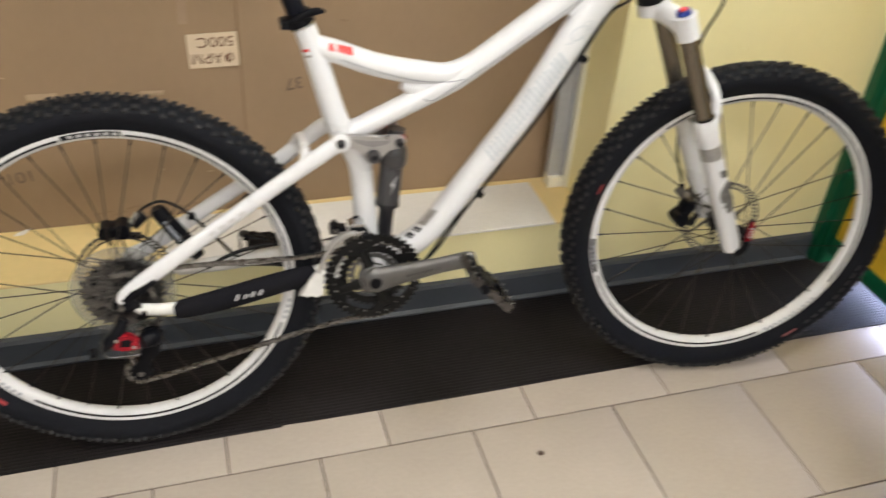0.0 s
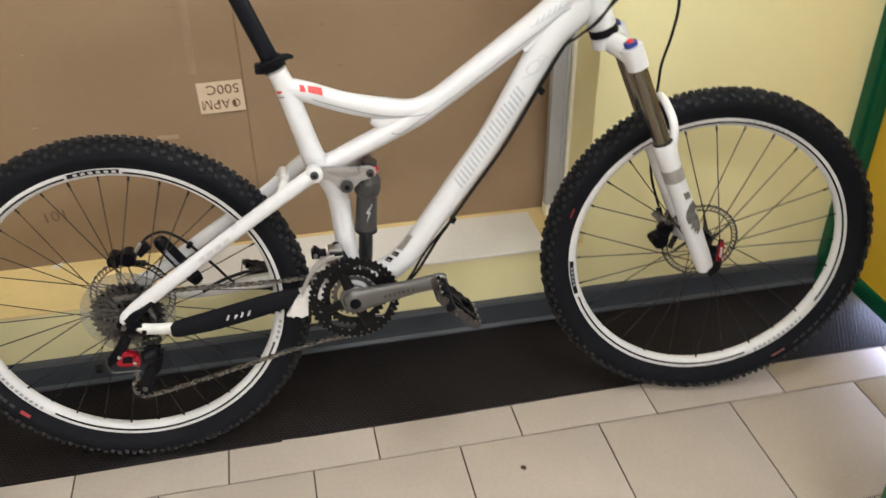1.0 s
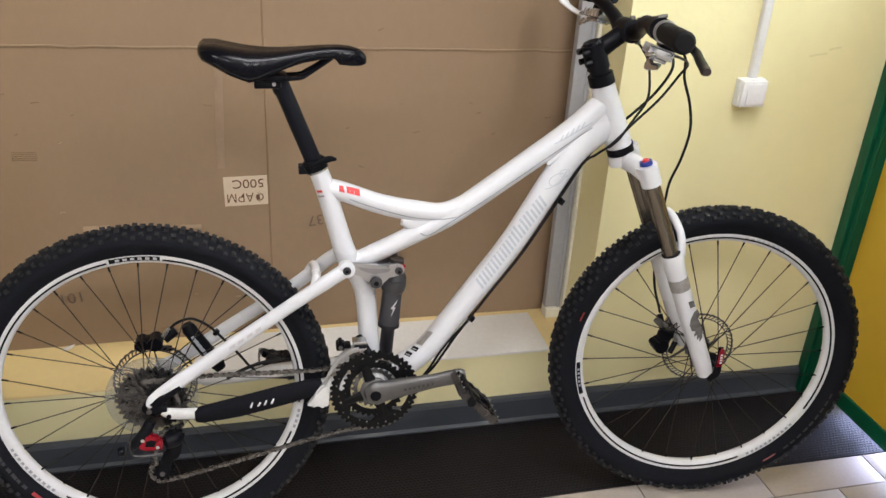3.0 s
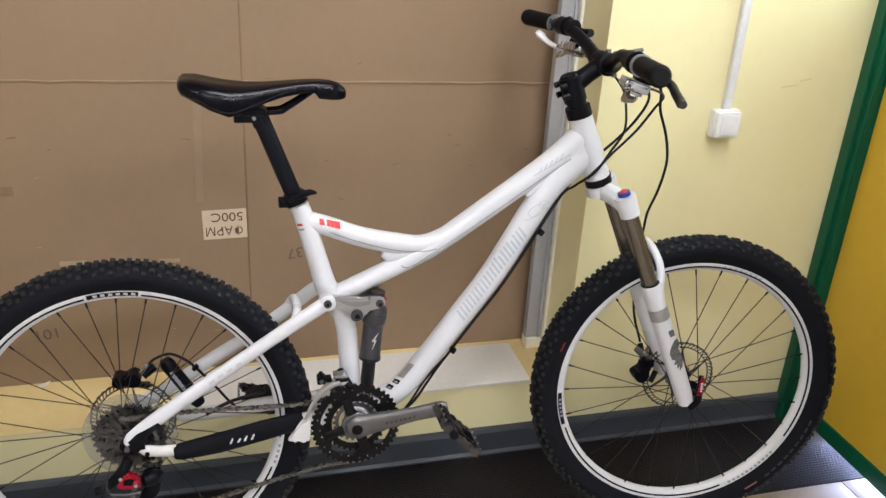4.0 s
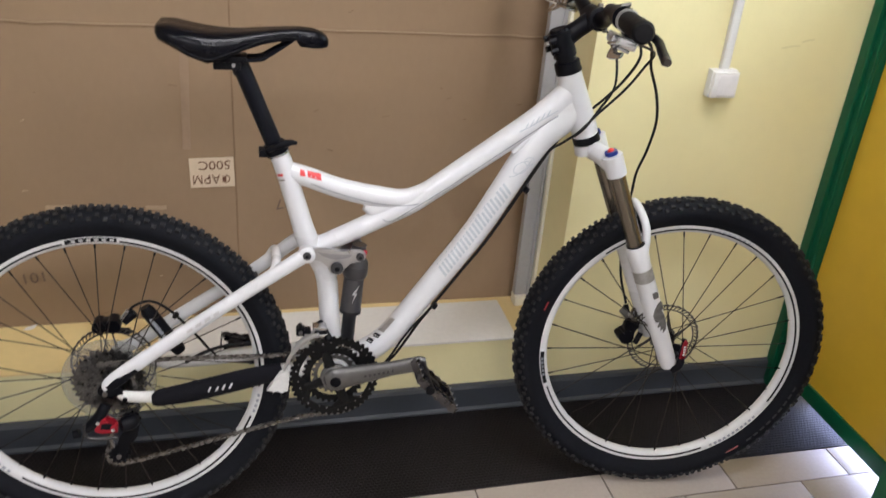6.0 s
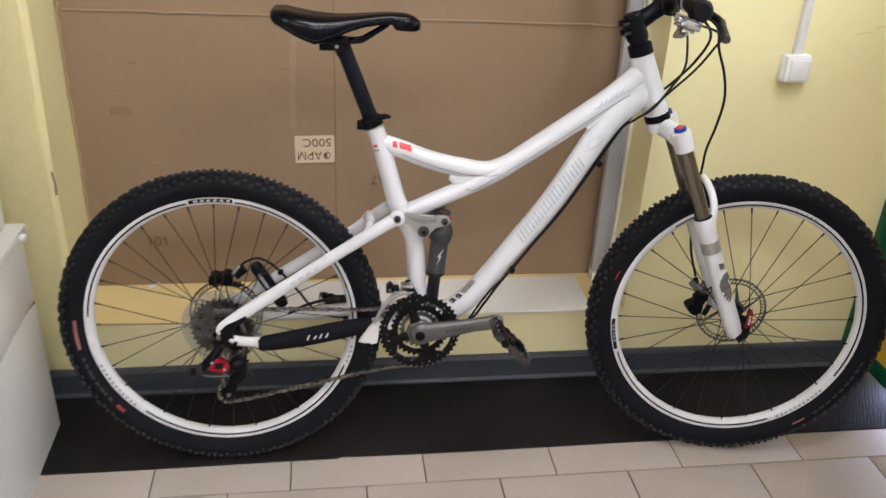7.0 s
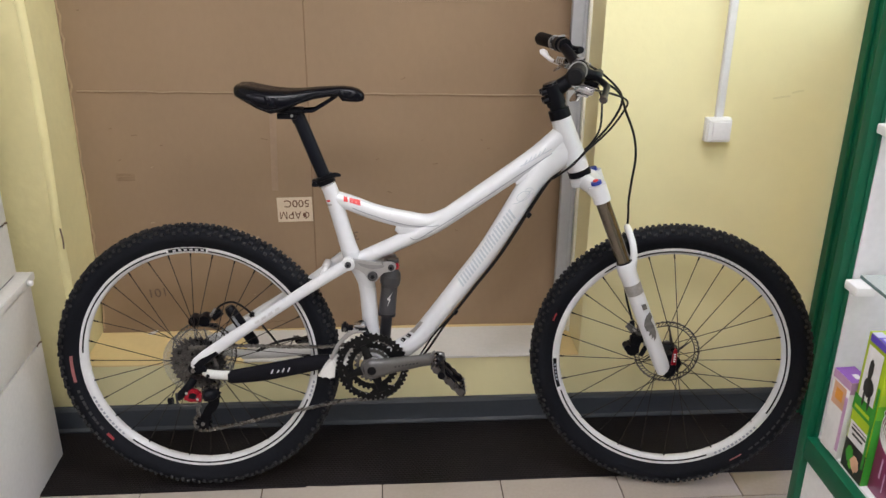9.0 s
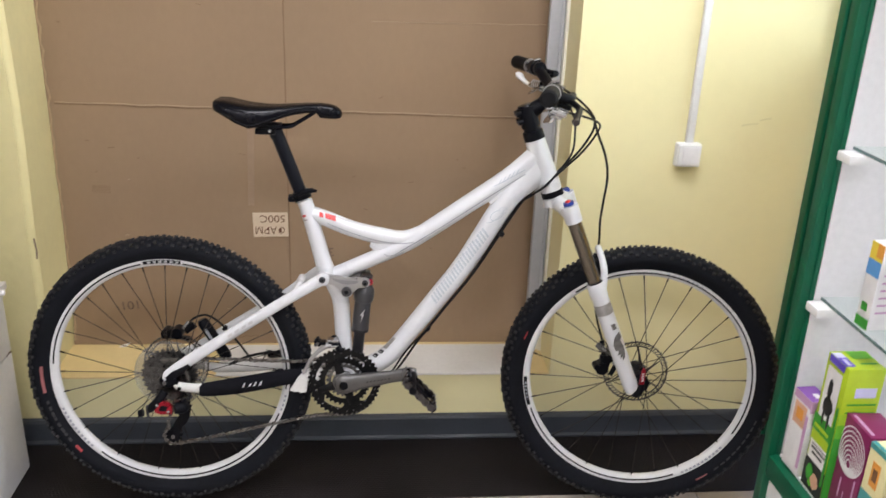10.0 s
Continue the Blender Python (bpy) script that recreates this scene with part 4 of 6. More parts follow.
for (u0, w0) in ((.4880, .0600), (.5015, .0710)):
    t, nn, c = Vector((.62, .78)), Vector((-.78, .62)), Vector((u0, w0)) + Vector((.62, .78)) * .003
    patch("mark_slit", [c - nn * .0035, c + t * .0016 - nn * .0035, c + t * .0016 + nn * .0035, c + nn * .0035], PALEMARK, nu=1, nv=2, lift=.0009, slope=.6)

# seat stays, bridge, chain stays
for s, lo in ((-1, 0.0), (1, 0.012)):
    bm = bmesh.new()
    sweep(bm, [P(.372, .256, .040 * s), P(.345, .243, .049 * s), P(.27, .196 - lo, .054 * s), P(.15, .117 - lo, .060 * s), P(.045, .046 - lo, .066 * s), P(.010, .018, .069 * s), P(-.001, .007, .069 * s)],
          [(.0145, .010), (.0140, .010), (.0130, .0095), (.0130, .009), (.0140, .0085), (.0140, .006), (.0070, .004)], 16, 5, side=Y)
    lathe(bm, [(.0125, -.010), (.0155, -.008), (.0155, .008), (.0125, .010)], 24, Matrix.Translation((.366, .045 * s, .2555)))
    st = part("seat_stay", bm, PAINT, bike)
    part("pivot_bolt", lathe(bmesh.new(), [(.0030, -.006), (.0072, -.0055), (.0078, -.0040), (.0078, .0040), (.0072, .0055), (.0030, .006)], 20, Matrix.Translation((.366, .053 * s, .2555))), SHOCKM, st, "dark pivot bolt")
    part("bolt_socket", lathe(bmesh.new(), [(.0008, -.0012), (.0032, -.0012), (.0032, .0012), (.0008, .0012)], 6, Matrix.Translation((.366, .0588 * s, .2555))), BLACK, st)
    bm = bmesh.new()
    sweep(bm, [P(.005, .010, .071 * s), P(.025, .024, .072 * s), P(.058, .046, .071 * s)], [(.011, .004), (.010, .005), (.005, .004)], 10, 4, side=Y)
    sweep(bm, [P(.004, -.002, .071 * s), P(.030, .004, .071 * s)], [(.011, .005), (.010, .005)], 10, side=Y)
    part("dropout_guard", bm, BLACK, st)
    bm = bmesh.new()
    sweep(bm, [P(.350, .011, .034 * s), P(.27, .005, .047 * s), P(.16, -.010, .058 * s), P(.085, -.018, .066 * s)], [(.017, .011), (.016, .010), (.015, .010), (.013, .009)], 16, 5, side=Y)
    sweep(bm, [P(.088, -.016, .066 * s), P(.058, -.014, .067 * s), P(.034, -.010, .068 * s), P(.022, -.004, .068 * s)], [(.012, .008), (.011, .008), (.011, .008), (.007, .007)], 14, 4, side=Y)
    sweep(bm, [P(.322, .010, .041 * s), P(.350, .010, .037 * s), P(.376, .026, .030 * s)], [(.014, .012), (.020, .013), (.010, .010)], 14, 4, side=Y)
    sweep(bm, [P(.326, .000, .041 * s), P(.340, .000, .039 * s), P(.352, .004, .036 * s)], [(.010, .010), (.012, .011), (.009, .009)], 14, 4, side=Y)
    cs = part("chain_stay", bm, PAINT_WORN, bike, "scuffed white chain stay")
    part("pivot_bolt", lathe(bmesh.new(), [(.002, -.004), (.0045, -.003), (.0045, .003), (.002, .004)], 14, Matrix.Translation((.034, .0745 * s, -.0125))), BLACK, cs)
    if s < 0:
        bm = bmesh.new()
        sweep(bm, [P(.080, -.019, -.067), P(.096, -.018, -.066), P(.16, -.011, -.060), P(.24, .002, -.052), P(.290, .010, -.047), P(.318, .015, -.043)],
              [(.0125, .011), (.0170, .013), (.0205, .0135), (.0205, .0135), (.0185, .0135), (.013, .011)], 18, 6, side=Y)
        sl = part("chain_guard", bm, NEO, cs, "black neoprene chain guard sleeve")
        bm = bmesh.new()
        plate(bm, [(.289, -.0215), (.297, -.0235), (.301, -.0200), (.306, -.0245), (.318, -.0235), (.329, -.0250), (.331, -.006), (.3305, .017), (.3265, .0245), (.315, .0195), (.306, .009), (.299, -.006)], -.0615, -.044, bevel=.0035)
        part("yoke", bm, PAINT_WORN, cs, "scuffed white end of the stay")
        for i, (uu, hh) in enumerate(((.180, .010), (.194, .007), (.206, .009), (.219, .009))):
            bm = bmesh.new()
            plate(bm, [(uu, -.008 + .14 * (uu - .186)), (uu + .0036, -.0075 + .14 * (uu - .186)), (uu + .0072, -.008 + hh + .14 * (uu - .186)), (uu + .0045, -.008 + hh + .14 * (uu - .186))], -.0725, -.0685)
            part("white_mark", bm, C_WHITE, cs, smooth=0)
        for i in range(4):
            c = Vector((.150 + .016 * i, .1195 + .0105 * i))
            bm = bmesh.new()
            plate(bm, [(c.x, c.y - .004), (c.x + .010, c.y + .0025), (c.x + .009, c.y + .0085), (c.x - .001, c.y + .002)], -.0722, -.0715)
            part("grey_mark", bm, PALEMARK, st, smooth=0)
bm = bmesh.new()
sweep(bm, [P(.302, .216, -.054), P(.310, .232, -.042), P(.312, .236, 0), P(.310, .232, .042), P(.302, .216, .054)], [(.009, .008)] * 5, 14, 5)
part("stay_bridge", bm, PAINT, bike)

# rocker link and shock
for s in (-1, 1):
    bm = bmesh.new()
    out = [(.362, .266), (.380, .2625), (.405, .257), (.432, .256), (.452, .2575), (.464, .2575), (.4735, .2535), (.4765, .2455), (.4735, .2375), (.4645, .2335), (.455, .2355), (.446, .2345), (.4385, .227), (.435, .216), (.4285, .209), (.4205, .2075), (.412, .2105), (.4075, .219), (.404, .231), (.392, .2405), (.378, .2440), (.362, .2450)]
    plate(bm, out, .030 * s, .039 * s, bevel=.003)
    lk = part("rocker_link", bm, GREYM, bike, "grey forged alloy link")
    # flat plate in darker grey, painted shade of the link's recess
    bm = bmesh.new()
    plate(bm, [(.386, .2565), (.41, .2515), (.438, .2500), (.450, .2500), (.446, .2440), (.434, .2415), (.421, .2400), (.409, .2425), (.394, .2485)], .0392 * s, .0386 * s)
    part("recess", bm, LINKG, lk, "recess shade painted as a flat darker plate", smooth=0)
    for (u, w), r, mm in (((.4215, .2240), .0118, SHOCKM), ((.4645, .2455), .0075, SHOCKM)):
        part("pivot_bolt", lathe(bmesh.new(), [(r * .45, -.0045), (r * .9, -.004), (r, -.002), (r, .002), (r * .9, .004), (r * .45, .0045)], 20, Matrix.Translation((u, .0425 * s, w))), mm, lk)
        part("bolt_socket", lathe(bmesh.new(), [(r * .2, -.001), (r * .42, -.001), (r * .42, .001), (r * .2, .001)], 8, Matrix.Translation((u, .0475 * s, w))), BLACK, lk)
shock = tube([P(.4675, .254), P(.4655, .238), P(.4640, .229), P(.463, .222), P(.462, .214)], [.014, .0150, .0165, .0225, .0240], 20)
sweep(shock, [P(.462, .2135), P(.4612, .207), P(.4598, .193), P(.459, .187)], [.0240, .0248, .0240, .0195], 20)
sweep(shock, [P(.459, .188), P(.4525, .118), P(.452, .113)], [.0195, .0205, .0170], 20)
shock_ob = part("shock_absorber", shock, SHOCKM, bike, "dark grey rear shock absorber")
part("shaft", tube([P(.452, .114), P(.4455, .035), P(.444, .020)], [.0135, .0135, .010], 18), SHAFTM, shock_ob, "dark grey shaft")
part("seal_ring", tube([P(.4527, .1195), P(.4521, .1130)], .0214, 20), SHAFTM, shock_ob)
part("air_valve", tube([P(.4710, .2460, -.006), P(.4800, .2380, -.010)], [.0055, .0050], 12), REDANO, shock_ob, "red valve cap")
part("collar", tube([P(.4665, .240), P(.4650, .234)], .0165, 18), RED, shock_ob)
bm = bmesh.new()
plate(bm, [(.4535, .141), (.4625, .160), (.4585, .1605), (.4665, .176), (.4535, .159), (.4585, .1565)], -.0222, -.0195)
part("grey_mark", bm, PALEMARK, shock_ob, smooth=0)
part("clevis", box(bmesh.new(), (.436, -.016, .012), (.456, .016, .032), .003), SHOCKM, shock_ob)

# seat post, clamp, saddle
bm = tube([P(.324, .42), P(.3115, .450), P(.2605, .580), P(.2570, .588)], .0152, 20, side=Y)
sweep(bm, [P(.2605, .577), P(.254, .592), P(.244, .599)], [.0160, .0165, .012], 18, 4, side=Y)
post_ob = part("seat_post", bm, POSTM, bike, "black seat post")
bm = box(bmesh.new(), (.212, -.020, .583), (.258, .020, .597), .004)
box(bm, (.222, -.027, .597), (.268, .027, .607), .003)
part("post_head", bm, BLACK, post_ob)
part("head_bolt", lathe(bmesh.new(), [(.0012, -.003), (.0032, -.003), (.0032, .003), (.0012, .003)], 12, Matrix.Translation((.246, -.0222, .592))), GREYM, post_ob)
bm = tube([P(.3178, .4350), P(.3115, .4500)], [.0205, .0212], 24, side=Y)
sweep(bm, [P(.3110, .4510), P(.3100, .4535)], [.0205, .0185], 24, side=Y)
box(bm, (.284, -.012, .428), (.300, .012, .444), .003)
sweep(bm, [P(.290, .436, -.016), P(.290, .436, .016)], .006, 12)
cl = part("seat_clamp", bm, BLACK, bike, "black quick-release seat clamp")
part("clamp_rim", tube([P(.3192, .4318), P(.3180, .4346)], .0209, 24, side=Y), CHROME, cl, "bright lower rim")
part("lever", tube([P(.300, .444, -.021), P(.318, .4535, -.025), P(.338, .459, -.023), P(.350, .457, -.018)], [(.004, .003), (.006, .003), (.006, .003), (.003, .003)], 10, 4), BLACK, cl)

SAD = [  # along, half width, top, bottom of the skirt
    (.124, .038, .656, .643), (.130, .058, .661, .636), (.150, .066, .661, .626), (.175, .068, .656, .612), (.205, .064, .651, .600), (.235, .054, .649, .606), (.265, .043, .6495, .620),
    (.295, .034, .652, .629), (.325, .028, .6545, .634), (.350, .0245, .6555, .635), (.358, .024, .6555, .625), (.380, .0225, .6535, .623), (.394, .020, .649, .623), (.403, .014, .642, .625), (.4055, .009, .637, .628)]
bm = bmesh.new()
rings = []
for u, hw, top, bot in SAD:
    ring = []
    d = top - bot
    for f, g in ((-.86, 1.0), (-1.0, .82), (-1.0, .5), (-.93, .22), (-.72, .07), (-.38, .0), (-.10, .07), (.10, .07), (.38, .0), (.72, .07), (.93, .22), (1.0, .5), (1.0, .82), (.86, 1.0), (.5, .60), (-.5, .60)):
        ring.append(bm.verts.new((u, hw * f, top - d * g)))
    rings.append(ring)
for a, b in zip(rings, rings[1:]):
    k = len(a)
    for i in range(k):
        bm.faces.new((a[i], a[(i + 1) % k], b[(i + 1) % k], b[i]))
bm.faces.new(rings[0][::-1])
bm.faces.new(rings[-1])
sad = part("saddle", bm, BLACKG, bike, "glossy black saddle", smooth=60)
for s in (-1, 1):
    part("rail", tube([P(.165, .620, .030 * s), P(.200, .605, .024 * s), P(.225, .6020, .022 * s), P(.285, .602, .022 * s), P(.305, .610, .020 * s), P(.345, .635, .012 * s)], .0038, 10, 5), BLACKG, sad)
part("piping", tube([P(.150, .634, -.0668), P(.20, .609, -.0648), P(.24, .617, -.0525), P(.30, .638, -.0335), P(.35, .643, -.0248)], .0014, 8, 5), BLACK, sad)

# headset, stem, handlebar
bm = tube([P(.849, .589), P(.842, .608), P(.8415, .610), P(.830, .640), P(.8235, .658)], [.0245, .0240, .0185, .0185, .0185], 22, side=Y)
part("headset_cup", bm, BLACK, bike, "black headset cup and stem column")
bm = tube([P(.838, .618), P(.822, .662)], .0215, 22, side=Y)
sweep(bm, [P(.828, .646), P(.858, .668), P(.883, .686)], [(.019, .018), (.0165, .016), (.017, .019)], 16, 4, side=Y)
for z in (0, 1):
    sweep(bm, [P(.818 - .006 * z, .630 + .018 * z, -.016), P(.806 - .006 * z, .626 + .018 * z, -.016)], .006, 10)
    sweep(bm, [P(.818 - .006 * z, .630 + .018 * z, .016), P(.806 - .006 * z, .626 + .018 * z, .016)], .006, 10)
stem = part("stem", bm, BLACK, bike, "black handlebar stem")
part("top_cap", tube([P(.8223, .6625), P(.8207, .667)], [.0195, .0170], 22, side=Y), BLACKG, stem)
bm = bmesh.new()
lathe(bm, [(.0185, -.026), (.0215, -.024), (.0215, .024), (.0185, .026)], 24, Matrix.Translation((.888, 0, .688)))
part("faceplate", bm, BLACK, stem)
for yy in (-.017, .017):
    for dz in (-.020, .020):
        part("bolt", lathe(bmesh.new(), [(.002, -.004), (.0042, -.004), (.0042, .004), (.002, .004)], 10, Matrix.Translation((.902, yy, .688 + dz)) @ pose(0, 0, 0, 0, 0, 90)), STEEL, stem)
BL, BR = Vector((.840, .322, .747)), Vector((.808, -.385, .715))
bar_pts = [BL, (.856, .22, .744), (.869, .13, .736), (.884, .075, .711), (.888, .035, .690), (.888, 0, .688), (.888, -.035, .688), (.882, -.075, .702), (.860, -.14, .717), (.838, -.25, .716), BR]
bar = part("handlebar", tube(bar_pts, [.0105, .011, .0115, .0125, .0155, .0158, .0155, .0125, .0115, .011, .0105], 18, 5), BLACK, bike, "black riser handlebar")
for s, e, m_ in ((1, BL, Vector((.856, .22, .744))), (-1, BR, Vector((.838, -.25, .716)))):
    d = (m_ - e).normalized()
    g = part("grip", tube([e - d * .004, e, e + d * .004, e + d * .115, e + d * .120], [.0125, .0160, .0170, .0158, .0148], 22), GRIPM, bike, "black rubber grip")
    part("lock_ring", tube([e + d * .1205, e + d * .1250], .0182, 22), GREYM, g, "silver clamp ring")
    # lever body, lever blade, shifter under the bar
    c = e + d * .165
    bm = tube([c - d * .012, c + d * .012], .0185, 20)
    sweep(bm, [c + Vector((.010, 0, -.008)), c + Vector((.034, 0, -.014)), c + d * .030 + Vector((.040, 0, -.010))], [.012, .011, .008], 14, 4)
    bl = part("brake_lever", bm, BLACK, bike, "black hydraulic brake lever with a silver blade")
    tip = Vector((.872, -.336, .669))
    if s > 0:
        part("blade", tube([(.876, .120, .700), (.866, .150, .697), (.851, .182, .702), (.840, .200, .711), (.834, .212, .719), (.831, .219, .724)], [(.004, .004), (.0055, .004), (.0065, .0045), (.0075, .005), (.0115, .007), (.008, .005)], 12, 6), C_WHITE, bl, "pale silver blade")
    else:
        part("blade", tube([c + Vector((.034, 0, -.016)), (.893, -.255, .686), (.883, -.295, .677), tip], [(.006, .006), (.007, .006), (.0075, .006), (.0078, .006)], 12, 6), BLACK, bl)
    part("clamp_bolt", tube([c + Vector((-.006, 0, .017)), c + Vector((.010, 0, .020))], .0035, 8), STEEL, bl)
    sh = c + d * .030
    M_ = Matrix.Translation(sh + Vector((.010, 0, -.040))) @ pose(0, 0, 0, 0, 18, 14 * s)
    bm = box(bmesh.new(), (-.022, -.026, -.009), (.022, .028, .007), .006, M_)
    box(bm, (-.014, -.018, -.015), (.016, .020, -.0092), .003, M_)
    sf = part("shifter", bm, CHROME, bike, "worn silver trigger shifter")
    for k in range(4):
        part("cover_rib", box(bmesh.new(), (-.0225, -.020 + .012 * k, -.0075), (.0225, -.0165 + .012 * k, .0076), .001, M_), GREYM, sf)
    part("cover", box(bmesh.new(), (-.004, -.012, .0072), (.026, .026, .020), .005, M_), BLACK, sf, "black pod cover")
    part("trigger", tube([sh + Vector((.000, 0, -.046)), sh - d * .026 + Vector((-.010, 0, -.058)), sh - d * .050 + Vector((.002, 0, -.056))], [(.003, .006), (.003, .009), (.0025, .007)], 10, 4), CHROME, sf)
    part("trigger", tube([sh + Vector((.006, 0, -.034)), sh - d * .022 + Vector((-.012, 0, -.040)), sh - d * .036 + Vector((-.004, 0, -.038))], [(.003, .005), (.003, .007), (.0025, .005)], 10, 4), CHROME, sf)
    part("band", tube([sh - d * .007, sh + d * .007], .0160, 18), BLACK, sf)
    part("indicator", box(bmesh.new(), (-.010, -.014, 0), (.012, .014, .004), .001, Matrix.Translation(sh + Vector((.016, 0, -.016)))), BLACK, sf)
part("worn_tip", tube([tip_ for tip_ in (Vector((.8718, -.3362, .669)), Vector((.8705, -.346, .668)))], [.0082, .006], 12), material("scuffed_brown_tip", (.030, .022, .020), .45, vary=.3, scale=80), bike, "scuffed lever tip")

# cables and hoses
CAB = {
    "brake_hose": [(.895, -.14, .690), (.950, -.11, .660), (.982, -.06, .610), (1.005, -.05, .560), (1.013, -.05, .510), (1.013, -.03, .450), (1.022, .02, .390), (1.030, .045, .345), (1.034, .066, .26), (1.044, .074, .15), (1.064, .066, .075)],
    "gear_cable": [(.885, -.17, .67), (.94, -.12, .655), (.980, -.07, .636), (.983, -.035, .610), (.955, -.025, .565), (.909, -.022, .518), (.868, -.028, .480), (.845, -.016, .458), (.812, -.010, .426), (.722, -.010, .274), (.658, -.010, .185), (.608, -.010, .116), (.575, -.010, .078), (.555, -.010, .050), (.532, -.010, .012), (.505, -.010, -.018), (.47, -.010, -.026)],
    "rear_brake_hose": [(.885, .16, .715), (.94, .10, .690), (.978, .03, .655), (.984, -.005, .625), (.965, .005, .578), (.935, .028, .532), (.902, .036, .500), (.872, .030, .478), (.848, .016, .456), (.816, -.003, .424), (.7255, -.003, .272), (.661, -.003, .183), (.611, -.003, .114), (.588, -.003, .082), (.566, -.003, .047), (.541, -.003, .010), (.512, -.003, -.014), (.475, -.003, -.028)],
    "derailleur_cable": [(.900, .150, .690), (.930, .080, .668), (.942, .027, .638), (.941, .000, .606), (.934, -.018, .563), (.909, -.018, .522), (.882, -.030, .492), (.862, -.030, .474)],
}
for nm, pts in CAB.items():
    part(nm, tube(pts, .0027 if "hose" in nm else .0024, 10, 6), CABLEM, bike, "black cable housing")
for u, w in ((.775, .373), (.609, .134)):
    part("cable_guide", box(bmesh.new(), (-.006, -.012, -.004), (.006, .006, .004), .002, Matrix.Translation((u + .008, -.010, w - .008)) @ pose(0, 0, 0, 0, -56, 0)), BLACK, frame_ob)

# fork, turned a little with the bars
bm = bmesh.new()
sweep(bm, [P(.8855, .459), P(.8925, .441)], [.026, .028], 22, side=Y)
for s in (-1, 1):
    sweep(bm, [P(.892, .449, .010 * s), P(.907, .446, .040 * s), P(.925, .436, .062 * s)], [(.019, .016), (.019, .017), (.020, .020)], 18, 4)
    sweep(bm, [P(.9185, .4545, .0635 * s), P(.934, .4160, .0635 * s)], [.0205, .0195], 22, side=Y)
fork = part("fork_crown", bm, PAINT, bike, "white fork crown", m=STEER)
part("crown_race", tube([P(.8955, .4705), P(.9002, .4575)], .0262, 24, side=Y), BLACK, bike, "black lower headset ring")
for s in (-1, 1):
    part("stanchion", tube([P(.930, .424, .0635 * s), P(1.000, .255, .0635 * s)], .0160, 20, side=Y), BRONZE, fork, "bronze fork stanchion")
    bm = tube([P(.9935, .2725, .0635 * s), P(.9955, .2675, .0635 * s), P(1.003, .248, .0635 * s), P(1.009, .234, .0635 * s), P(1.045, .148, .0635 * s), P(1.098, .022, .066 * s), P(1.107, .000, .066 * s)],
              [.0195, .0215, .0215, .0200, .0195, .0185, .0160], 20, side=Y)
    leg = part("fork_leg", bm, PAINT, fork, "white fork lower leg")
    if s < 0:
        part("fork_badge", tube([P(1.0135, .223, -.0638), P(1.0240, .198, -.0638)], .0203, 20, side=Y, cap=False), GREYD, leg, "grey band")
        bm = bmesh.new()
        plate(bm, [(1.037, .176), (1.047, .180), (1.052, .168), (1.043, .163)], -.0846, -.0825)
        plate(bm, [(1.058, .160), (1.064, .150), (1.062, .140), (1.070, .128), (1.076, .112), (1.078, .098), (1.074, .088), (1.0725, .100), (1.068, .092), (1.067, .104), (1.061, .100), (1.062, .112), (1.054, .112), (1.048, .124), (1.048, .138), (1.052, .150)], -.0862, -.0815)
        part("fork_decal", bm, FORKD, leg, smooth=0)
        part("wiper_ring", tube([P(.9922, .2755, -.0635), P(.9940, .2712, -.0635)], .0185, 20, side=Y), BLACK, leg)
        part("damper_cap", tube([P(.9180, .4558, -.0635), P(.9155, .4625, -.0635)], [.0125, .0120], 16, side=Y), BLUE, fork, "blue damper cap")
        part("cap_top", tube([P(.9154, .4627, -.0635), P(.9140, .4660, -.0635)], [.0065, .0050], 16, side=Y), RED, fork, "red knob")
    else:
        part("air_cap", tube([P(.9180, .4558, .0635), P(.9150, .4635, .0635)], [.0125, .0115], 16, side=Y), BLUE, fork, "blue valve cap")
bm = bmesh.new()
sweep(bm, [P(1.010, .250, -.063), P(1.014, .285, -.061), P(1.011, .312, -.050), P(1.005, .331, -.024), P(1.003, .336, 0), P(1.005, .331, .024), P(1.011, .312, .050), P(1.014, .285, .061), P(1.010, .250, .063)], [(.012, .010), (.0085, .008), (.008, .007), (.008, .007), (.008, .007), (.008, .007), (.008, .007), (.0085, .008), (.012, .010)], 14, 4)
part("fork_arch", bm, PAINT, fork)


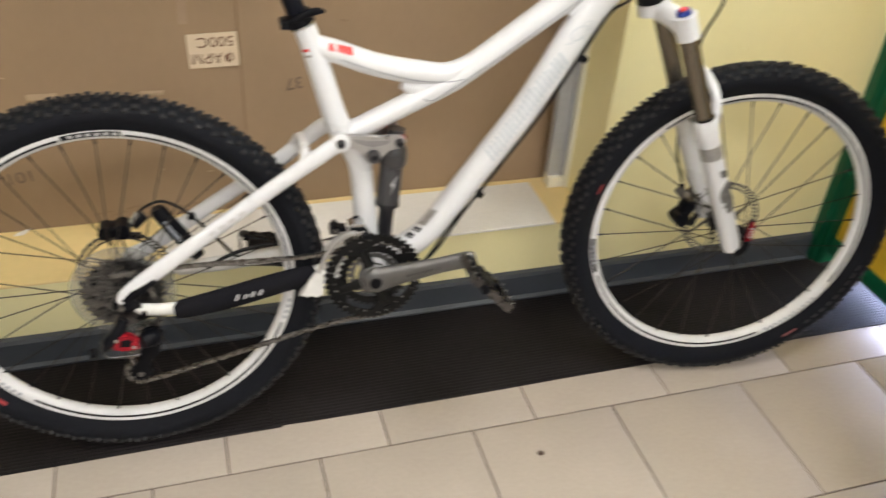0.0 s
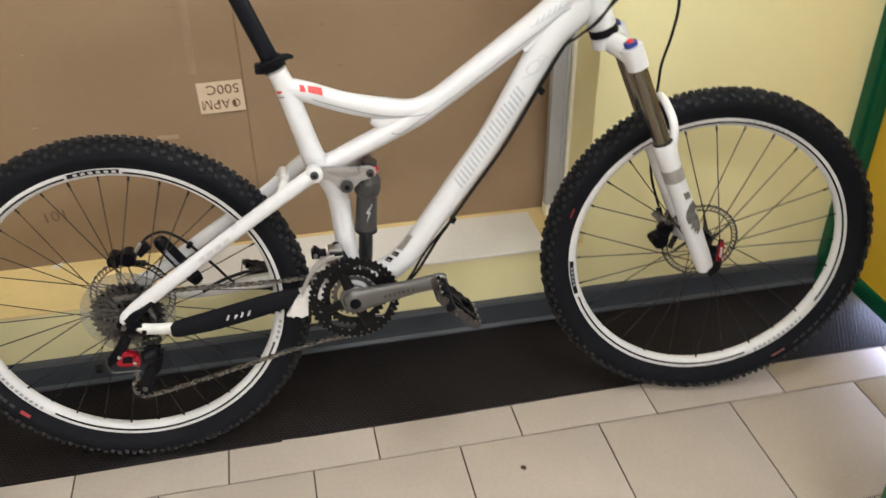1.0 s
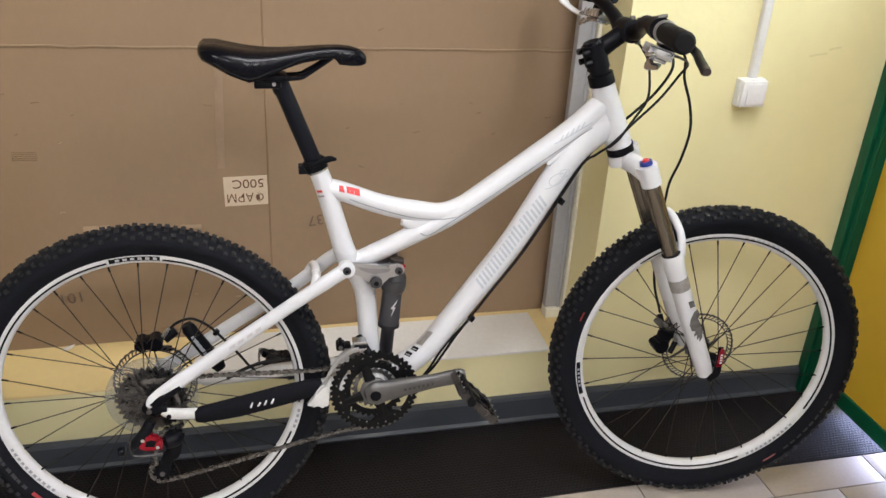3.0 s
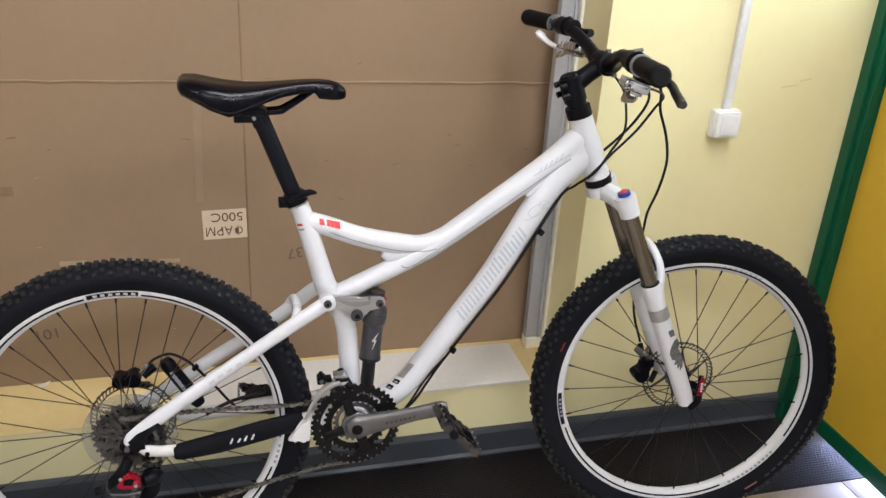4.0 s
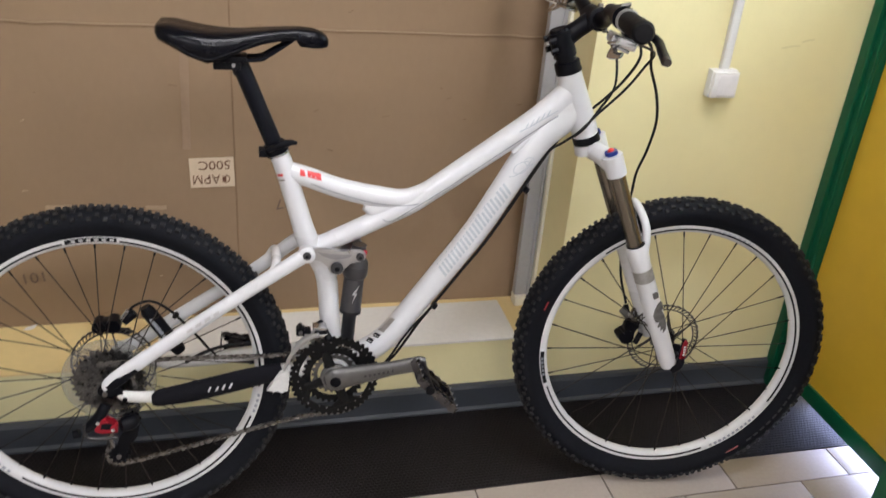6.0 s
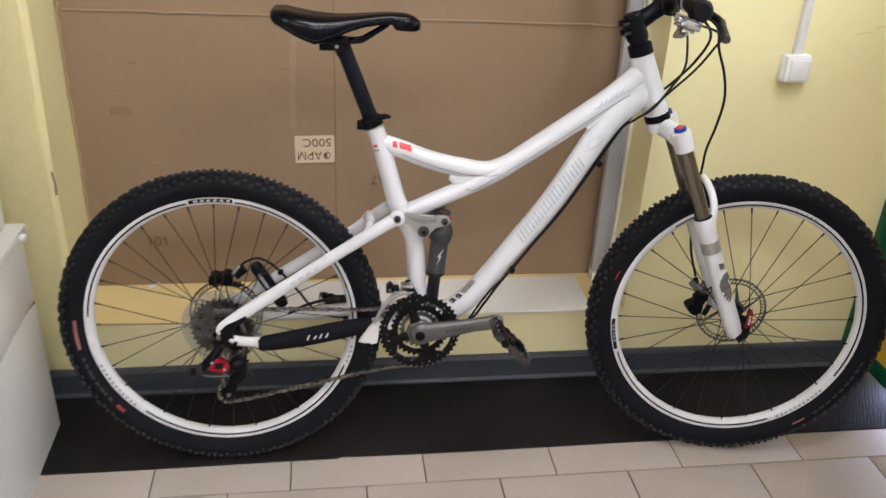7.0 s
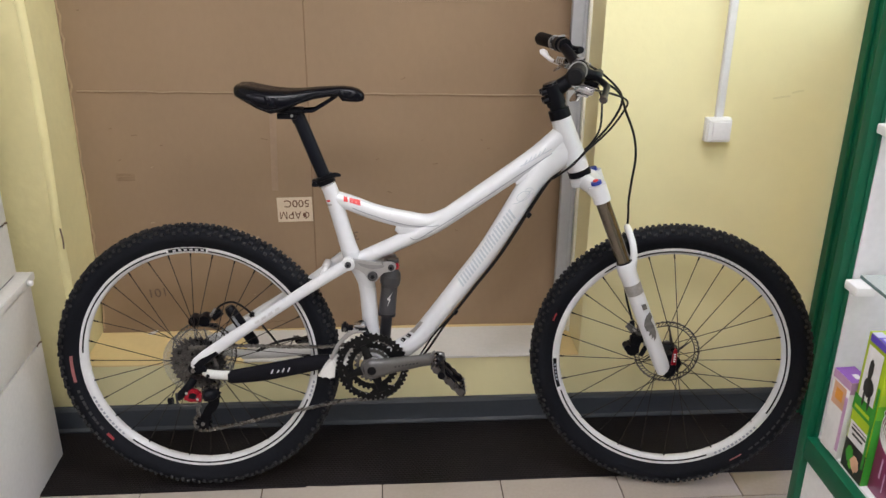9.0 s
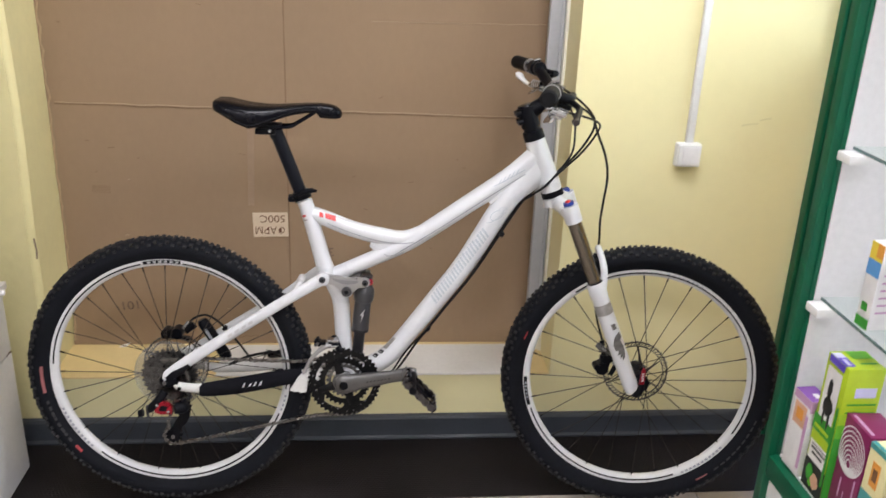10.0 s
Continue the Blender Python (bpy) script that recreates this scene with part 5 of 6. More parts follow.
# wheels
def wheel(name, label, rear):
    """Wheel about the local y axis."""
    k = 96
    TR, TH = (.3118, .0234) if rear else (.3134, .0242)
    bm = bmesh.new()
    lathe(bm, [(.2858, -.0135), (.2850, -.0142), (.2800, -.0138), (.2742, -.0122), (.2690, -.0072), (.2668, 0), (.2690, .0072), (.2742, .0122), (.2800, .0138), (.2850, .0142), (.2858, .0135), (.2800, .0105), (.2800, -.0105)], k, closed=True)
    for f in bm.faces:
        f.material_index = int(all(math.hypot(v.co.x, v.co.z) < .2600 for v in f.verts))
    w = new(name, link_mesh(name, bm, (RIMW, BLACK), 40))
    w.parent = bike
    tagged(w, label)
    # tyre
    bm = bmesh.new()
    pr = []
    for a in range(-128, 129, 16):
        t = radians(a)
        pr.append((TR + TH * math.cos(t), .0272 * math.sin(t)))
    lathe(bm, [(.2835, -.0128)] + pr + [(.2835, .0128)], k, cap=False)
    ty = part("tyre", bm, RUBBER, w, "black knobbly tyre")
    rnd = random.Random(3 if rear else 5)
    verts, faces = [], []
    nrow = 150
    for i in range(nrow):
        th = 2 * math.pi * i / nrow
        lay = ((-.0205, .0038, .0040, 38), (.0205, .0038, .0040, -38), (0.0, .0055, .0034, 0)) if i % 2 else ((-.0100, .0042, .0042, 16), (.0100, .0042, .0042, -16), (-.0245, .0032, .0036, 55), (.0245, .0032, .0036, -55))
        for y0, hy, hx, tilt in lay:
            tt = radians(tilt)
            rr = TR + TH * math.sqrt(max(0.0, 1 - (y0 / .0272) ** 2))
            h = .0046 + rnd.uniform(-.0009, .0007)
            y0 += rnd.uniform(-.0006, .0006)
            q = len(verts)
            for dz, sc in ((-.0015, 1.12), (h, .86)):
                for dx, dy in ((-1, -1), (1, -1), (1, 1), (-1, 1)):
                    y = y0 + dy * hy * sc * math.cos(tt) - (dz * math.sin(tt))
                    r = rr + dz * math.cos(tt) + dy * hy * sc * math.sin(tt)
                    a = th + dx * hx * sc / rr
                    verts.append((r * math.cos(a), y, r * math.sin(a)))
            faces += [(q, q + 1, q + 5, q + 4), (q + 1, q + 2, q + 6, q + 5), (q + 2, q + 3, q + 7, q + 6), (q + 3, q, q + 4, q + 7), (q + 4, q + 5, q + 6, q + 7)]
    me = bpy.data.meshes.new("tread")
    me.from_pydata(verts, [], faces)
    me.materials.append(KNOB)
    kn = new("tread", me)
    kn.parent = w
    tagged(kn, "dusty black tread knobs", kind="stuff")
    # hub
    bm = lathe(bmesh.new(), [(.006, -.062), (.010, -.060), (.010, -.040), (.0235, -.036), (.0235, -.031), (.0125, -.026), (.0125, .020), (.0235, .027), (.0235, .032), (.0140, .038), (.010, .062), (.006, .063)], 28)
    part("hub", bm, BLACK, w)
    # spokes, crossed three times
    unit = link_mesh("spoke", tube([(0, 0, 0), (0, 0, 1)], .00105, 6), SPOKEM)
    nip = link_mesh("nipple", tube([(0, 0, 0), (0, 0, 1)], .0019, 6), BLACK)
    count, off = (32, 1.4) if rear else (28, 2.0)
    for i in range(count):
        side_y = (-.0185 if rear else -.0335) if i % 2 else .0295
        lead = 1 if ((i + 1) // 2) % 2 == (0 if rear else 1) else -1
        ar = radians(off + i * 360 / count)
        ah = ar + lead * radians(66)
        p0 = Vector((.0210 * math.cos(ah), side_y, .0210 * math.sin(ah)))
        p1 = Vector((.2685 * math.cos(ar), side_y * .06, .2685 * math.sin(ar)))
        d = p1 - p0
        qm = Vector((0, 0, 1)).rotation_difference(d.normalized()).to_matrix().to_4x4()
        for me_, o0, ln, nm in ((unit, p0, d.length, "spoke"), (nip, p1 - d.normalized() * .012, .012, "nipple")):
            sp = new(nm, me_)
            sp.parent = w
            sp.matrix_basis = Matrix.Translation(o0) @ qm @ Matrix.Diagonal((1, 1, ln, 1))
    # brake disc on the left side
    R_ = .080 if rear else .0815
    bm = bmesh.new()
    gear(bm, R_, R_ - .0042, 36, .0390, .0408, depth=.0014)
    gear(bm, R_ - .0115, R_ - .0140, 24, .0390, .0408, depth=.0)
    for j in range(54):
        a = 2 * math.pi * j / 54
        sweep(bm, [((R_ - .003) * math.cos(a), .0399, (R_ - .003) * math.sin(a)), ((R_ - .0122) * math.cos(a + .09), .0399, (R_ - .0122) * math.sin(a + .09))], (.0018, .0008), 4, side=(0, 1, 0))
    disc = part("brake_disc", bm, DISCM, w, "drilled steel brake disc")
    for j in range(6):
        a = j * math.pi / 3
        bm = bmesh.new()
        sweep(bm, [(.022 * math.cos(a), .040, .022 * math.sin(a)), ((R_ - .012) * math.cos(a + .5), .040, (R_ - .012) * math.sin(a + .5))], (.0045, .0009), 6, side=(0, 1, 0))
        part("disc_arm", bm, DISCM, disc)
    bm = bmesh.new()
    gear(bm, .030, .014, 12, .0388, .0410, depth=.002)
    part("disc_carrier", bm, STEEL, disc)
    part("axle", tube([(0, -.078, 0), (0, .078, 0)], .0048, 12), STEEL, w)
    return w


def rim_mark(w, a0, a1, r0, r1, mat, name="rim_decal"):
    """Strip on the near face of the rim; the face leans inwards with the radius."""
    bm = arc_strip(bmesh.new(), r0, r1, a0, a1, 0.0, n=max(2, int(abs(a1 - a0) / 3)))
    for v in bm.verts:
        r = math.hypot(v.co.x, v.co.z)
        face = -.0138 + (0.2800 - r) * .2760 if r < .28 else -.0138 - (r - .28) * .053
        v.co.y += face - .0005
    part(name, bm, mat, w, smooth=0)


def rim_word(w, a0, a1, count, mat):
    st = (a1 - a0) / count
    for i in range(count):
        rim_mark(w, a0 + st * i, a0 + st * (i + .55), .2765, .2815, mat, "rim_word_bar")


def tyre_mark(w, a0, a1, r0, r1, mat):
    bm = arc_strip(bmesh.new(), r0, r1, a0, a1, 0.0, n=max(3, int(abs(a1 - a0) / 2)))
    for v in bm.verts:
        r = math.hypot(v.co.x, v.co.z)
        s = max(-1, min(1, (r - .3120) / .0238))
        v.co.y += -.0272 * math.sqrt(max(0.0, 1 - s * s)) - .0006
    part("tyre_mark", bm, mat, w, smooth=0)


fw = wheel("front_wheel", "front wheel with a white rim and black spokes", False)
fw.matrix_basis = Matrix.Translation((WB, 0, 0)) @ Matrix.Rotation(radians(-7.0), 4, "Z")
rw = wheel("rear_wheel", "rear wheel with a white rim and black spokes", True)

for a0, a1 in ((-160, -66), (-28, 128)):
    rim_mark(fw, a0, a1, .2752, .2788, BLACK)
for a0, a1 in ((-178, -162), ):
    rim_mark(fw, a0, a1, .2750, .2835, BLACK)
    rim_word(fw, a0 + 3, a1 - 3, 5, GREYLINE)
rim_word(fw, -62, -36, 11, GREYLINE)
rim_word(fw, 62, 82, 8, GREYLINE)
tyre_mark(fw, 158, 162, .301, .305, TYRERED)
tyre_mark(fw, -57, -51, .305, .308, TYREPINK)
for i in range(9):
    tyre_mark(fw, -47 + i * 3.6, -44.6 + i * 3.6, .305, .309, FAINT)
for a0, a1 in ((-130, -22), (-8, 82), (102, 176)):
    rim_mark(rw, a0, a1, .2752, .2788, BLACK)
rim_mark(rw, 83, 101, .2750, .2835, BLACK)
rim_word(rw, 84, 100, 6, PALEMARK)
rim_word(rw, -160, -134, 11, GREYLINE)
rim_word(rw, -20, -10, 4, GREYLINE)
tyre_mark(rw, -183, -170, .2985, .3045, TYREPINK)
for i in range(8):
    tyre_mark(rw, -166 + i * 2.9, -164.5 + i * 2.9 + .5 * (i % 3), .2995, .3045, FAINT)
tyre_mark(rw, -141, -137, .299, .3045, TYRERED)

# front skewer lever, front caliper
lv = part("skewer_lever", tube([(1.118, -.082, -.012), (1.127, -.090, .004), (1.129, -.090, .030), (1.131, -.087, .064)], [(.008, .006), (.0085, .006), (.0075, .005), (.005, .004)], 14, 5), BLACK, bike, "black and red quick-release lever")
bm = bmesh.new()
plate(bm, [(1.1215, .024), (1.1335, .024), (1.1345, .056), (1.1325, .064), (1.1275, .065), (1.1245, .058)], -.0975, -.0925, bevel=.001)
inl = part("lever_inlay", bm, REDANO, lv, "red lever inlay")
for i in range(4):
    part("white_mark", box(bmesh.new(), (1.1260, -.0980, .032 + .0058 * i), (1.1310, -.0974, .0355 + .0058 * i)), C_WHITE, inl, smooth=0)
bm = box(bmesh.new(), (-.013, -.013, -.020), (.012, .013, .014), .005, Matrix.Translation((1.074, .050, .026)) @ pose(0, 0, 0, 0, 22, 0))
sweep(bm, [(1.064, .036, .006), (1.064, .064, .006)], .0165, 18)
sweep(bm, [(1.068, .046, .040), (1.064, .066, .072)], .0060, 12)
sweep(bm, [(1.050, .030, .012), (1.050, .058, .012)], .0085, 14)
sweep(bm, [(1.086, .040, -.012), (1.100, .046, .012)], .0060, 10)
box(bm, (1.058, .040, .022), (1.092, .056, .040), .004)
fc = part("front_caliper", bm, BLACK, bike, "black disc brake caliper")
part("bracket", tube([(1.050, .055, .066), (1.062, .052, .056), (1.074, .050, .044), (1.088, .050, .034)], [(.007, .005), (.0085, .006), (.008, .006), (.006, .005)], 12, 4), STEEL, fc, "dull alloy bracket")
part("mount_bolt", tube([(1.066, .044, .060), (1.066, .034, .060)], .0048, 10), GREYM, fc)
part("mount_bolt", tube([(1.094, .044, .022), (1.094, .034, .022)], .0048, 10), GREYM, fc)
part("adapter", box(bmesh.new(), (-.008, -.006, -.024), (.008, .006, .024), .003, Matrix.Translation((1.086, .060, .058)) @ pose(0, 0, 0, 0, 24, 0)), CHROME, fc)

# cassette and clear spoke guard
bm = bmesh.new()
for i in range(9):
    r = .068 - .0054 * i
    gear(bm, r, max(.010, r - .013), int(r * 480), -.0262 - .0038 * i, -.0250 - .0038 * i, depth=.0065)
part("cassette", bm, CASM, rw, "steel sprocket cassette")
bm = bmesh.new()
for i in range(9):
    r = .058 - .0052 * i
    for j in range(7):
        a = 2 * math.pi * j / 7 + i * .3
        sweep(bm, [(.011 * math.cos(a), -.0258 - .0036 * i, .011 * math.sin(a)), ((r - .006) * math.cos(a), -.0258 - .0036 * i, (r - .006) * math.sin(a))], (.0028, .0007), 6, side=(0, 1, 0))
part("cassette_spider", bm, DARKST, rw)
part("spoke_guard", lathe(bmesh.new(), [(.024, -.0235), (.084, -.0225), (.085, -.0217), (.084, -.0213), (.024, -.0223)], 64, closed=True), CLEARP, rw, "clear plastic spoke guard")
part("lock_ring", lathe(bmesh.new(), [(.008, -.0640), (.0145, -.0635), (.0145, -.0600), (.008, -.0600)], 20), BLACK, rw)

# rear caliper, hose and its barrel
bm = box(bmesh.new(), (-.026, -.014, -.010), (.022, .014, .012), .005, Matrix.Translation((-.004, .046, .082)) @ pose(0, 0, 0, 0, -8, 0))
sweep(bm, [(-.020, .030, .082), (-.020, .060, .082)], .0125, 16)
sweep(bm, [(.006, .028, .084), (.006, .060, .084)], .014, 16)
sweep(bm, [(-.034, .044, .076), (.034, .046, .066)], [.005, .006], 10)
sweep(bm, [(.022, .050, .084), (.044, .056, .100)], .009, 12)
rc = part("rear_caliper", bm, BLACK, bike, "black disc brake caliper")
part("bleed_bolt", tube([(.020, .040, .094), (.034, .040, .114)], .0042, 10), CHROME, rc)
bb_ = part("brake_barrel", tube([(.064, .046, .116), (.068, .046, .108), (.118, .050, .024), (.124, .050, .014)], [.010, .0140, .0140, .011], 18), BLACK, bike, "black barrel with white print")
for i in range(4):
    c = Vector((.0780, .0, .0905)) + Vector((.0058, 0, -.0098)) * i
    part("white_mark", box(bmesh.new(), (-.0060, -.0008, -.0032), (.0060, .0008, .0032), 0, Matrix.Translation((c.x, .0318 + .0003 * i, c.z)) @ pose(0, 0, 0, 0, 66, 0)), GREYLINE, bb_, smooth=0)
part("rear_hose", tube([(.030, .050, .096), (.042, .046, .117), (.072, .046, .128), (.100, .046, .115), (.124, .046, .091), (.158, .048, .047), (.190, .050, .005), (.235, .048, -.014), (.33, .035, -.010)], .0027, 10, 6), CABLEM, bike, "black brake hose")
part("hose_clip", box(bmesh.new(), (-.004, -.005, -.006), (.004, .005, .006), .001, Matrix.Translation((.1195, .046, .0955)) @ pose(0, 0, 0, 0, 42, 0)), BLACK, bike)
part("gear_housing_loop", tube([(.138, -.010, .022), (.165, .000, .033), (.20, .004, .044), (.245, .006, .050), (.29, .004, .044), (.33, .0, .03)], .0034, 10, 6), CABLEM, bike, "black cable housing")

# crankset
CX, CZ = .4185, .0010
bm = bmesh.new()
gear(bm, .0868, .0690, 44, -.0560, -.0525, depth=.0045, c=(CX, CZ))
for a in (20, 110, 200, 290):
    t = radians(a)
    sweep(bm, [(CX + .074 * math.cos(t - .35), -.0545, CZ + .074 * math.sin(t - .35)), (CX + .059 * math.cos(t), -.0545, CZ + .059 * math.sin(t)), (CX + .074 * math.cos(t + .35), -.0545, CZ + .074 * math.sin(t + .35))], (.009, .0016), 6, 4, side=Y)
cr = part("chainring", bm, RINGM, bike, "worn black outer chainring")
bm = bmesh.new()
gear(bm, .0625, .0460, 32, -.0490, -.0465, depth=.005, c=(CX, CZ))
part("middle_ring", bm, RINGM, cr, "black middle chainring")
bm = bmesh.new()
gear(bm, .0440, .0320, 22, -.0420, -.0400, depth=.005, c=(CX, CZ))
part("inner_ring", bm, STEEL, cr)
# pale rivet dots spread round the ring to imitate its glints
for j in range(60):
    if j % 5 in (0, 2):
        a = 2 * math.pi * j / 60 + .1
        part("ring_rivet", lathe(bmesh.new(), [(.0006, -.001), (.0014, -.001), (.0014, .001), (.0006, .001)], 8, Matrix.Translation((CX + (.0755 if j % 2 else .0700) * math.cos(a), -.0568, CZ + (.0755 if j % 2 else .0700) * math.sin(a)))), GREYM if j % 5 else STEEL, cr)
bm = bmesh.new()
sweep(bm, [P(CX - .016, CZ - .004, -.064), P(CX, CZ, -.067), P(CX + .030, CZ + .007, -.069), P(CX + .11, CZ + .028, -.083), P(CX + .158, CZ + .040, -.092), P(CX + .172, CZ + .043, -.093)],
      [(.017, .008), (.0255, .012), (.0215, .011), (.0150, .0090), (.0165, .0085), (.010, .007)], 20, 5, side=Y)
spider = bmesh.new()
for a in (20, 110, 200, 290):
    t = radians(a)
    sweep(spider, [(CX, -.058, CZ), (CX + .034 * math.cos(t), -.0580, CZ + .034 * math.sin(t)), (CX + .060 * math.cos(t), -.0570, CZ + .060 * math.sin(t))], [(.017, .005), (.010, .004), (.008, .003)], 12, side=Y)
part("spider", spider, RINGM, cr, "black four-arm spider")
part("spider_hub", lathe(bmesh.new(), [(.010, -.0640), (.025, -.0625), (.028, -.0600), (.028, -.054), (.010, -.052)], 28, Matrix.Translation((CX, 0, CZ))), CRANKM, cr, "satin grey hub of the spider")
part("spider_cover", lathe(bmesh.new(), [(.0195, -.0640), (.0205, -.0648), (.0220, -.0640), (.0205, -.0620)], 30, Matrix.Translation((CX, 0, CZ))), DARKST, cr, "dark spider cover")
arm = part("crank_arm", bm, CRANKM, bike, "satin grey alloy crank arm")
part("crank_bolt", lathe(bmesh.new(), [(.004, -.0800), (.0098, -.0798), (.0108, -.0785), (.0108, -.072)], 20, Matrix.Translation((CX, 0, CZ))), BLACK, arm)
for i in range(7):
    c = Vector((CX + .054 + .0085 * i, CZ + .0135 + .0022 * i))
    bm = bmesh.new()
    plate(bm, [(c.x, c.y - .0028), (c.x + .0044, c.y - .0018), (c.x + .0044, c.y + .0028), (c.x, c.y + .0018)], -.0845 - .00150 * i, -.0800 - .00150 * i)
    part("dark_mark", bm, DARKST, arm, smooth=0)
bm = tube([P(CX - .03, CZ - .008, .078), P(CX, CZ, .080), P(CX - .10, CZ - .023, .092), P(CX - .165, CZ - .038, .098)][1:], [(.021, .011), (.015, .009), (.013, .0085)], 18, 4, side=Y)
part("crank_arm", bm, CRANKM, bike, "satin grey alloy crank arm")
for sgn in (-1, 1):
    pu, pw = (CX + .161, CZ + .042) if sgn < 0 else (CX - .165, CZ - .038)
    rot = 45 if sgn < 0 else 12
    M = Matrix.Translation((pu, .150 * sgn, pw)) @ pose(0, 0, 0, 0, rot, 0) @ Matrix.Translation((.022 if sgn < 0 else -.01, 0, 0))
    bm = bmesh.new()
    sweep(bm, [(-.022 if sgn < 0 else .01, -.048 * -sgn * -1, 0), (-.022 if sgn < 0 else .01, .046 * sgn, 0)], .0085, 14)
    box(bm, (-.034, -.011, -.008), (.010, .011, .008), .004)
    bmesh.ops.transform(bm, matrix=M, verts=bm.verts)
    pd = part("pedal", bm, BLACK, bike, "black and grey caged pedal")
    tooth = [(-.047 + .0094 * i, .0085 if i % 2 else .0055) for i in range(11)]
    for yy in (-.040, .040):
        bm = bmesh.new()
        plate(bm, tooth + [(x, -z) for x, z in reversed(tooth)], yy - .0014, yy + .0014)
        bmesh.ops.transform(bm, matrix=M, verts=bm.verts)
        part("cage_side", bm, ARMOR, pd, smooth=0)
    for xx in (-.048, .048):
        bm = box(bmesh.new(), (xx - .0014, -.042, -.0070), (xx + .0014, .042, .0070), .0008)
        bmesh.ops.transform(bm, matrix=M, verts=bm.verts)
        part("cage_end", bm, ARMOR, pd)
        for yy in (-.030, -.010, .010, .030):
            bm = tube([(xx, yy, .0070), (xx, yy, .0105)], .0013, 6)
            bmesh.ops.transform(bm, matrix=M, verts=bm.verts)
            part("pin", bm, GREYM, pd)
    for yy in (-.028, .028):
        bm = bmesh.new()
        sweep(bm, [(-.040, yy, 0), (-.020, yy * .70, 0), (.012, yy * .70, 0), (.042, yy, 0)], (.004, .007), 10, 4, side=(0, 0, 1))
        bmesh.ops.transform(bm, matrix=M, verts=bm.verts)
        part("tread_block", bm, BLACKG, pd)

# front derailleur
fd = part("front_derailleur", boxes(((.379, -.054, .0855), (.405, -.022, .0935)), ((.377, -.050, .0975), (.404, -.026, .1055)), bevel=.0025), CHROME, bike, "polished alloy front derailleur")
for v, k in ((-.0585, 0), (-.0400, 1)):
    bm = bmesh.new()
    sweep(bm, [P(.3215 + .006 * k, .022, v), P(.3355 + .006 * k, .053, v), P(.352 + .005 * k, .0745, v), P(.372 + .003 * k, .090, v), P(.388, .0945, v)], [(.0030, .0014), (.0042, .0016), (.0050, .0020), (.0050, .0026), (.005, .003)], 12, 5, side=Y)
    part("cage", bm, GREYM, fd, "grey steel cage")
part("cage_spacer", tube([P(.3240, .024, -.057), P(.3280, .024, -.041)], .0026, 8), GREYM, fd)
part("joint", box(bmesh.new(), (.380, -.052, .0936), (.403, -.024, .0974), .001), BLACK, fd)
part("joint", tube([P(.390, .099, -.020), P(.405, .085, -.050), P(.412, .080, -.052)], [.010, .008, .006], 12, 4), BLACK, fd)
for u0, u1, w0, w1 in ((.346, .362, .086, .102), (.360, .374, .090, .0985), (.350, .358, .100, .1065)):
    part("pinch_arm", box(bmesh.new(), (u0, -.046, w0), (u1, -.026, w1), .003), BLACK, fd)
part("pinch_bolt", tube([P(.354, .094, -.046), P(.354, .094, -.051)], .0040, 8), STEEL, fd)

# rear derailleur
bm = bmesh.new()
plate(bm, [(-.021, -.042), (-.019, -.064), (-.006, -.069), (.020, -.068), (.022, -.050), (.013, -.040), (.004, -.036), (-.010, -.036)], -.100, -.088, bevel=.002)
rd = part("rear_derailleur", bm, REDANO, bike, "red and black rear derailleur")
bm = bmesh.new()
plate(bm, [(-.006, -.047), (-.009, -.058), (.007, -.060), (.012, -.049), (.004, -.045)], -.1006, -.0995)
part("red_body_window", bm, BLACK, rd, smooth=0)
bm = bmesh.new()
sweep(bm, [P(.002, -.016, -.082), P(-.010, -.036, -.090), P(-.026, -.052, -.094), P(-.034, -.062, -.094)], [.010, .011, .010, .007], 14, 4)
sweep(bm, [P(.026, -.056, -.094), P(.040, -.056, -.086), P(.046, -.058, -.074)], [.012, .015, .013], 14, 4)
part("knuckle", bm, BLACK, rd)
part("link", tube([P(-.036, -.046, -.099), P(-.034, -.072, -.099), P(-.020, -.078, -.099), P(.020, -.078, -.099)], .0030, 10, 4), DARKST, rd)
part("adjuster", tube([P(-.046, -.066, -.096), P(-.056, -.068, -.096)], [.0085, .0085], 14), BLACK, rd)
for u, w in ((-.012, -.044), (.013, -.060)):
    part("pivot_pin", lathe(bmesh.new(), [(.0012, -.1035), (.0036, -.103), (.0036, -.099)], 12, Matrix.Translation((u, 0, w))), CHROME, rd)
PU, PL = Vector((.036, -.058, -.066)), Vector((.012, -.058, -.142))
for y in (-.066, -.050):
    bm = bmesh.new()
    sweep(bm, [(PU.x + .004, y, PU.z + .008), (PU.x + .002, y, PU.z - .03), (PL.x + .012, y, PL.z + .03), (PL.x, y, PL.z - .008)], [(.012, .0013), (.011, .0013), (.010, .0013), (.010, .0013)], 10, 4, side=Y)
    part("cage_plate", bm, BLACK, rd)
for q, tt in ((PU, 11), (PL, 11)):
    bm = bmesh.new()
    gear(bm, .0215, .006, tt, -.0605, -.0555, depth=.006, c=(q.x, q.z))
    part("jockey_wheel", bm, BLACK, rd)
    part("pulley_bolt", lathe(bmesh.new(), [(.002, -.070), (.0048, -.0695), (.0048, -.062)], 12, Matrix.Translation((q.x, 0, q.z))), STEEL, rd)


